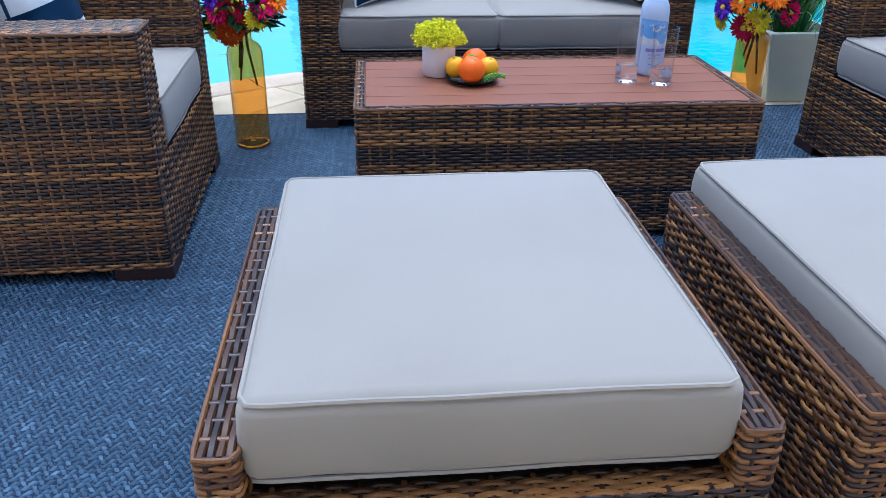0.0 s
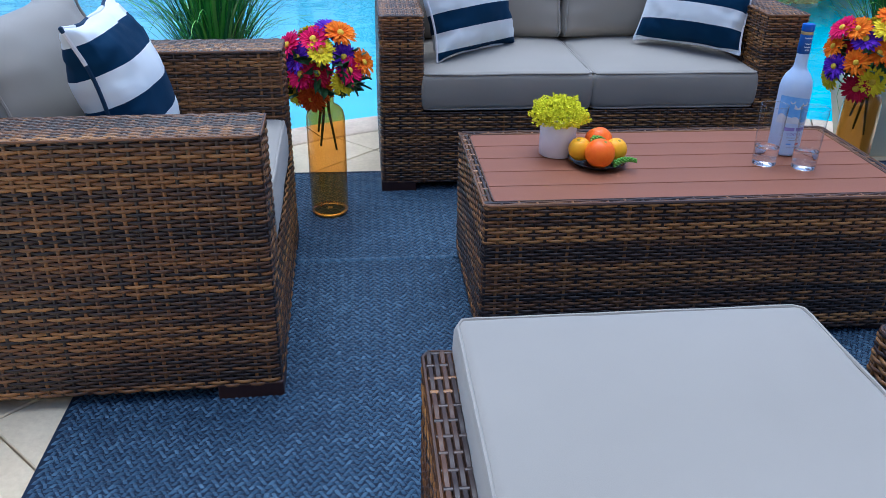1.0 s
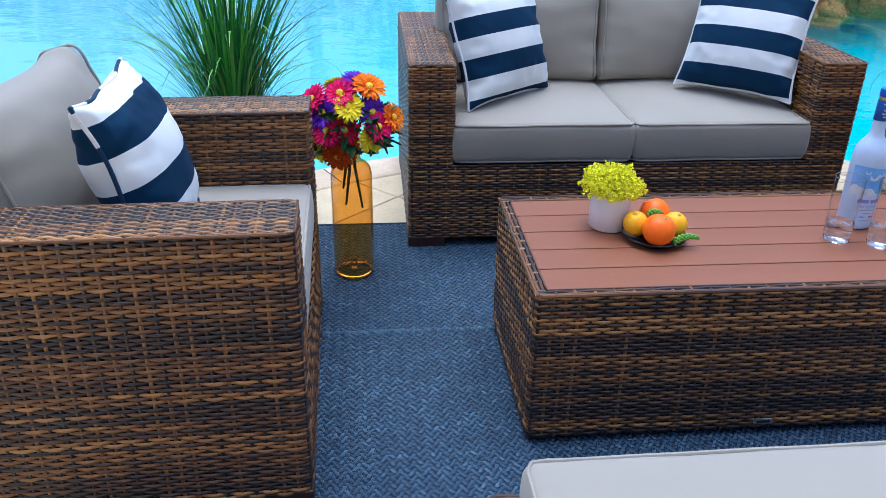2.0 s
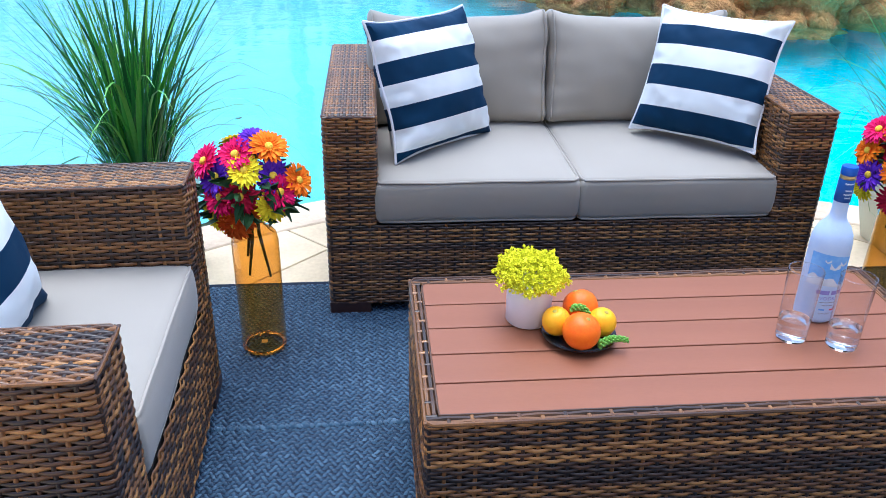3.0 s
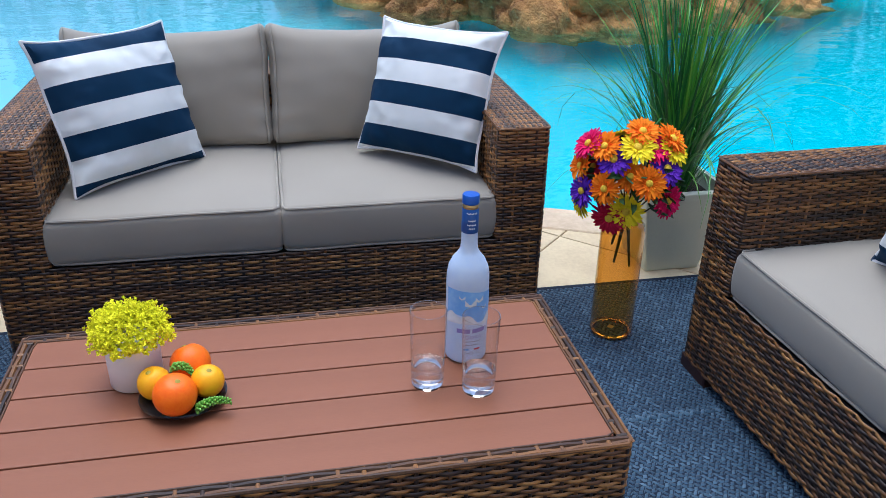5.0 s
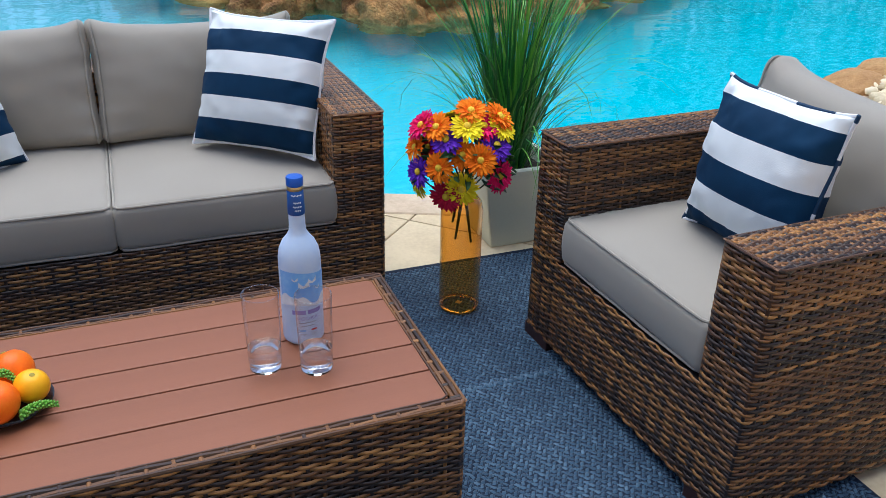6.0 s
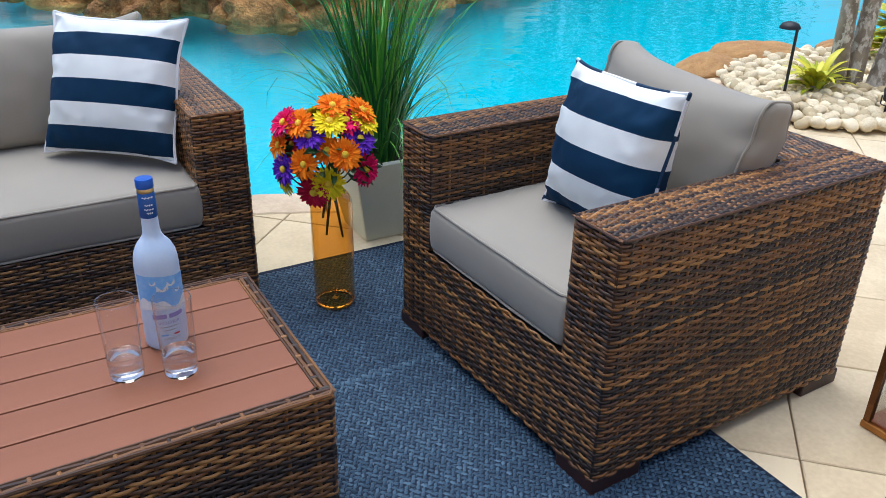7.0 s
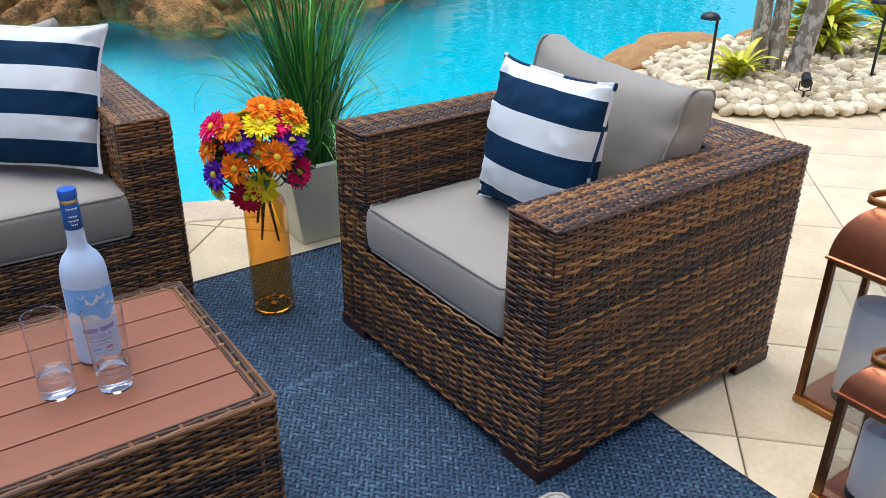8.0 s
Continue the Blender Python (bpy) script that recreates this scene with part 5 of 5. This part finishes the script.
for i, (x, y) in enumerate(line):
    for lay in range(3):
        for rep in range(2):
            me = big[q % 4]
            q += 1
            rk = part("rock", me, ROCK, wall)
            s = rng.uniform(0.32, 0.5) * (1 + 0.25 * lay)
            rk.matrix_basis = pose(x + rng.uniform(-0.25, 0.25) + 0.12 * lay, y + 0.33 + 0.42 * lay + rng.uniform(-0.12, 0.12), -0.22 + 0.42 * lay + rng.uniform(-0.06, 0.06), rng.uniform(-30, 30), rng.uniform(-30, 30), rng.uniform(0, 360)) @ Matrix.Diagonal((s * 1.15, s * 0.9, s * 0.95, 1))

for x, y, s, a in ((4.78, 4.56, 0.23, 25), (5.36, 4.68, 0.28, -12), (6.2, 4.5, 0.26, 5)):
    b = new("boulder", boulder(x, 0.14, 4))
    b.data.materials.append(TAN_ROCK)
    b.matrix_basis = pose(x, y, 0.0, 0, 0, a) @ Matrix.Diagonal((s * 1.4, s * 0.8, s * 0.38, 1))
    tagged(b, "smooth tan boulder at the water's edge", "boulder", "poolside boulders")

bed = thing("stone_bed", pose(0, 0, 0), "bed of rounded cream river pebbles beside the pool", "stones")
pebbles = []
for s in range(6):
    bm = bmesh.new()
    bmesh.ops.create_icosphere(bm, subdivisions=2, radius=1.0)
    for vt in bm.verts:
        vt.co *= 1 + 0.18 * noise.noise(vt.co * 1.4 + Vector((s * 5, 0, 0)))
    pebbles.append(mesh_bm("pebble", bm, True))
FRONT = [(4.2, 3.5), (4.27, 3.42), (4.37, 3.32), (4.5, 3.215), (4.72, 3.10), (4.89, 3.045), (5.02, 3.0), (5.6, 2.82), (7.6, 2.4)]
BED = [(4.75, 4.5), (4.55, 4.15), (4.30, 3.75)] + FRONT + [(7.6, 4.1), (6.6, 4.3), (5.6, 4.6)]


def inside(x, y, poly):
    r = False
    for (x0, y0), (x1, y1) in zip(poly, poly[1:] + poly[:1]):
        if (y0 > y) != (y1 > y) and x < (x1 - x0) * (y - y0) / (y1 - y0) + x0:
            r = not r
    return r


rng = random.Random(23)
spots = []
for i in range(60):
    for j in range(48):
        x, y = 4.2 + (i + 0.5 * (j % 2)) * 0.060 + rng.uniform(-0.017, 0.017), 2.4 + j * 0.052 + rng.uniform(-0.017, 0.017)
        if inside(x, y, BED):
            spots.append((x, y, rng.uniform(0.024, 0.044)))
for (x0, y0), (x1, y1) in zip(FRONT, FRONT[1:7]):
    k = max(1, round(math.hypot(x1 - x0, y1 - y0) / 0.078))
    for i in range(k):
        spots.append((x0 + (x1 - x0) * i / k + rng.uniform(-0.008, 0.008), y0 + (y1 - y0) * i / k + 0.008, rng.uniform(0.030, 0.050)))
spots.sort(key=lambda p: p[0] - 0.3 * p[1])
rest = []
for i, (x, y, s) in enumerate(spots):
    mtx = pose(x, y, 0.004 + s * 0.5 + rng.uniform(0, 0.025), rng.uniform(-20, 20), rng.uniform(-20, 20), rng.uniform(0, 360)) @ Matrix.Diagonal((s * 1.2, s * 0.95, s * 0.75, 1))
    me = pebbles[i % 6]
    if i < 300:
        p = part("pebble", me, PEBBLE, bed)
        p.matrix_basis = mtx
    else:
        co = np.array([mtx @ vt.co for vt in me.vertices])
        rest.append((co, np.array([tuple(pl.vertices) for pl in me.polygons])))
if rest:
    v, f, _ = join(*rest)
    tagged(part("pebble_fill", mesh_np("pebble_fill", v, f), PEBBLE, bed), kind="stuff")


def leaf_clump(m, count, length, width, seed, name, label, stand=0.6):
    th = thing(name, m, label, "plant")
    rs = np.random.RandomState(seed)
    vs, fs, ts = [], [], []
    for i in range(count):
        an, el = rs.uniform(0, 6.283), rs.uniform(0.6, 1.45)
        L, W = length * rs.uniform(0.6, 1.1), width * rs.uniform(0.7, 1.1)
        d = np.array([math.cos(an), math.sin(an), 0.0])
        sd = np.array([-math.sin(an), math.cos(an), 0.0])
        x = rs.uniform(0, 0.05)
        z = rs.uniform(0.0, stand) * length
        tone = rs.uniform(0.15, 0.85)
        b = len(vs)
        tilt = rs.normal(0, 0.25)
        for k in range(6):
            t = k / 5
            w = W * math.sin(math.pi * min(1.0, 0.08 + 0.92 * t)) ** 0.8 / 2
            for s in (-1, 0, 1):
                vs.append(d * x + sd * s * w + np.array([0, 0, z + (0.2 + tilt * s) * abs(s) * w]))
                ts.append(np.clip(tone + (0.25 if s == 0 else -0.05), 0, 1))
            x += math.cos(el) * L / 5
            z += math.sin(el) * L / 5
            el -= 0.27
        for k in range(5):
            for s in range(2):
                a = b + k * 3 + s
                fs.append((a, a + 3, a + 4, a + 1))
    tagged(part("leaves", mesh_np("leaves", np.array(vs), np.array(fs), True, np.array(ts)), VARIEGATED, th), kind="stuff")
    return th


leaf_clump(pose(4.84, 3.80, 0.02), 44, 0.25, 0.046, 2, "leafy_plant", "low yellow-green leafy plant in the pebble bed", 0.3)
leaf_clump(pose(5.95, 3.98, 0.02), 150, 0.36, 0.062, 3, "leafy_plant", "bushy yellow-green variegated plant in the pebble bed", 0.6)
leaf_clump(pose(6.3, 3.62, 0.02), 60, 0.28, 0.055, 5, "leafy_plant", "bushy yellow-green variegated plant in the pebble bed", 0.5)
leaf_clump(pose(6.9, 4.0, 0.02), 40, 0.42, 0.07, 7, "leafy_plant", "bushy yellow-green variegated plant in the pebble bed", 0.5)

tree = thing("palm_tree", pose(5.14, 3.76, 0), "triple-trunked palm with mottled grey bark in the pebble bed", "tree")
tips = []
for bx, by, lx, ly, r in ((-0.09, 0.06, -0.2, 0.12, 0.044), (0.0, 0.02, 0.3, 0.05, 0.046), (0.10, -0.07, 1.35, -0.25, 0.054)):
    pts = [(bx + lx * t ** 1.1, by + ly * t, 5.6 * t - 0.02) for t in np.linspace(0, 1, 26)]
    rad = [r * (1.25 - 0.35 * min(1, 4 * t)) * (1 - 0.25 * t) * (1 + 0.04 * math.sin(60 * t)) for t in np.linspace(0, 1, 26)]
    part("trunk", mesh_np("trunk", *tube(pts, rad, 14)), BARK, tree)
    tips.append(pts[-1])
pieces = []
for k, tp in enumerate(tips):
    v, f, t = blades(90, 60 + k, 1.5, 0.9, 0.05, 0.05, 0.0)
    pieces.append((v + np.array(tp), f, t))
v, f, t = join(*pieces)
tagged(part("crown", mesh_np("crown", v, f, True, t), BLADE, tree), kind="stuff")


def path_light(m, h, label):
    th = thing("path_light", m, label, "garden lamp", "path lights")
    part("stem", mesh_np("stem", *lathe([(0.0, 0.0), (0.010, 0.0), (0.0085, 0.05), (0.0085, h - 0.01), (0.0, h - 0.01)], 12)), BLACK_METAL, th)
    prof = [(0.0, 0.0), (0.045, -0.002), (0.056, 0.0), (0.054, 0.012), (0.043, 0.027), (0.022, 0.036), (0.0, 0.039)]
    c = part("shade", mesh_np("shade", *lathe(prof, 24)), BLACK_METAL, th, "black domed shade")
    c.location = (-0.028, 0.028, h - 0.012)


path_light(pose(4.62, 3.83, 0.01), 0.40, "slim black mushroom path light in the pebble bed")
path_light(pose(5.62, 3.41, 0.01), 0.46, "slim black mushroom path light in the pebble bed")
spot = thing("spotlight", pose(4.79, 3.33, 0.03, 0, 0, 130), "small black garden spotlight among the pebbles", "garden lamp")
part("head", mesh_np("head", *lathe([(0.0, 0.05), (0.016, 0.05), (0.024, 0.04), (0.028, -0.02), (0.030, -0.035), (0.024, -0.033), (0.0, -0.02)], 16)), BLACK_METAL, spot).matrix_basis = pose(0, 0, 0.11, 70, 0, 0)
part("bracket", mesh_np("bracket", *tube([(-0.03, 0, 0.10), (-0.03, 0, 0.055), (0.0, 0, 0.045), (0.03, 0, 0.055), (0.03, 0, 0.10)], 0.004, 6)), BLACK_METAL, spot)
part("stake", mesh_np("stake", *tube([(0, 0, 0.047), (0, 0, 0.0)], 0.006, 6)), BLACK_METAL, spot)

leaf = new("floating_leaf", wrap_patch(-0.5, 0.5, lambda t: -0.012 * math.sin(math.pi * t), lambda t: 0.012 * math.sin(math.pi * t), 0.05, 10))
leaf.data.materials.append(LEAF_DARK)
leaf.matrix_basis = pose(-0.70, 5.166, WATER_Z + 0.002, 90, 0, 20) @ pose(0, 0.049, 0)
tagged(leaf, "single dark leaf floating on the pool", "leaf")

# ---- planting across the pool, mirrored by the water ----
def far_bank(x0, x1, y, height, seed, label):
    th = thing("hedge", pose(0, 0, 0), label, "hedge", "far planting")
    rs = np.random.RandomState(seed)
    m = int((x1 - x0) * height * 90)
    c = np.stack([rs.uniform(x0, x1, m), y + rs.normal(0, 0.5, m), rs.uniform(0, 1, m)], 1)
    c[:, 2] *= height * (0.72 + 0.28 * np.sin(c[:, 0] * 1.9 + seed) * np.cos(c[:, 0] * 0.7))
    a, b = rs.normal(0, 1, (m, 3)), rs.normal(0, 1, (m, 3))
    a *= 0.14 / np.linalg.norm(a, axis=1)[:, None]
    b *= 0.09 / np.linalg.norm(b, axis=1)[:, None]
    v = np.stack([c - a, c + b, c + a, c - b], 1).reshape(-1, 3)
    f = np.arange(4 * m).reshape(-1, 4)
    tagged(part("foliage", mesh_np("foliage", v, f, False, np.repeat(rs.uniform(0, 1, m), 4)), FOLIAGE, th), kind="stuff")
    return th


far_bank(-16, 4, 14.2, 2.0, 1, "dark green hedge across the pool")
far_bank(4, 18, 14.5, 6.0, 2, "tall dark green trees and shrubs across the pool")

for k, (x, y, hgt) in enumerate(((-1.2, 14.0, 5.2), (-3.4, 14.4, 6.2), (2.4, 14.6, 5.6), (9.5, 13.4, 5.0))):
    th = thing("palm_tree", pose(x, y, 0), "tall palm across the pool", "tree", "far palms")
    t = np.linspace(0, 1, 16)
    part("trunk", mesh_np("trunk", *tube(np.stack([0.25 * np.sin(t * 1.4 + k), 0.1 * t, hgt * t], 1), 0.15 - 0.05 * t, 10)), BARK, th)
    v, f, tn = blades(60, 90 + k, 1.7, 1.1, 0.12, 0.05, 0.0)
    v = v + np.array([0.25 * math.sin(1.4 + k), 0.1, hgt])
    tagged(part("crown", mesh_np("crown", v, f, True, tn), BLADE, th), kind="stuff")

# ---- paving, piece by piece ----
paving = thing("pavement", pose(0, 0, 0), "cream travertine paving laid diagonally round the rug", "paving", kind="structure")
PP, QP, P0, Q0, GAP = 0.433, 0.56, 2.749, 0.27, 0.004
r2 = math.sqrt(0.5)


def to_xy(p, q):
    return ((p + q) * r2, (p - q) * r2)


tile = mesh_bm("paver", prism([to_xy(a, b) for a, b in ((-PP / 2 + GAP / 2, -QP / 2 + GAP / 2), (-PP / 2 + GAP / 2, QP / 2 - GAP / 2), (PP / 2 - GAP / 2, QP / 2 - GAP / 2), (PP / 2 - GAP / 2, -QP / 2 + GAP / 2))], -0.028, 0.0), False)
more = []
FACES = np.array([tuple(pl.vertices) for pl in tile.polygons if pl.loop_total == 4])
for i in range(-30, 26):
    for j in range(-24, 24):
        p, qv = P0 + (i + 0.5) * PP, Q0 + (j + 0.5) * QP
        cx, cy = to_xy(p, qv)
        near = -3.4 < cx < 9.0 and -1.0 < cy < 5.0
        if not (-8.0 < cx < 11.0 and -7.0 < cy < 6.0):
            continue
        cs = [to_xy(p + a * (PP - GAP) / 2, qv + b * (QP - GAP) / 2) for a, b in ((-1, -1), (-1, 1), (1, 1), (1, -1))]
        if all(-0.75 < x < 1.95 and 0.38 < y < 3.1 for x, y in cs):
            continue
        if all(inside(x, y, BED) for x, y in cs):
            continue
        over = [y - (smooth_edge(x) - 0.19) for x, y in cs]
        if not near:
            if max(over) <= 0:
                more.append((np.array([(cx + vt.co.x, cy + vt.co.y, vt.co.z) for vt in tile.vertices]), FACES))
        elif max(over) <= 0:
            ob = part("paver", tile, PAVER, paving)
            ob.location = (cx, cy, 0)
        elif min(over) < -0.02:
            sl = (smooth_edge(cx + 0.1) - smooth_edge(cx - 0.1)) / 0.2
            nr = np.array([-sl, 1.0]) / math.hypot(sl, 1)
            poly = clip_poly(cs, np.array([cx, smooth_edge(cx) - 0.19]), nr)
            if len(poly) >= 3:
                c = np.mean(poly, axis=0)
                ob = part("paver", prism([(x - c[0], y - c[1]) for x, y in poly], -0.028, 0.0), PAVER, paving, smooth=False)
                ob.location = (c[0], c[1], 0)
v, f, _ = join(*more)
tagged(part("far_paving", mesh_np("far_paving", v, f, False), PAVER, paving), kind="stuff")

coping = thing("pool_coping", pose(0, 0, 0), "cream stone coping along the curved pool edge", "coping", kind="structure")
cx = -3.0
while cx < 9.0:
    step = 0.0
    poly_o, poly_i = [], []
    for k in range(5):
        x = cx + 0.003 + k * 0.0785
        sl = (smooth_edge(x + 0.06) - smooth_edge(x - 0.06)) / 0.12
        nr = Vector((sl, -1)).normalized()
        e = Vector((x, smooth_edge(x)))
        poly_o.append(e)
        poly_i.append(e + nr * 0.19)
    bm = bmesh.new()
    rows = []
    for dz, off in ((-0.06, 0.0), (-0.012, -0.012), (0.002, -0.004), (0.005, 0.010), (0.005, 0.184), (0.001, 0.19), (-0.03, 0.19)):
        row = []
        for o, i2 in zip(poly_o, poly_i):
            d = (i2 - o).normalized()
            w = o + d * off
            row.append(bm.verts.new((w.x, w.y, dz)))
        rows.append(row)
    for a, b in zip(rows, rows[1:]):
        for k in range(4):
            bm.faces.new((a[k], a[k + 1], b[k + 1], b[k]))
    for k in (0, 4):
        bm.faces.new([r[k] for r in rows])
    bmesh.ops.recalc_face_normals(bm, faces=bm.faces)
    part("coping_stone", bm, COPING, coping, smooth=False)
    cx += 0.32
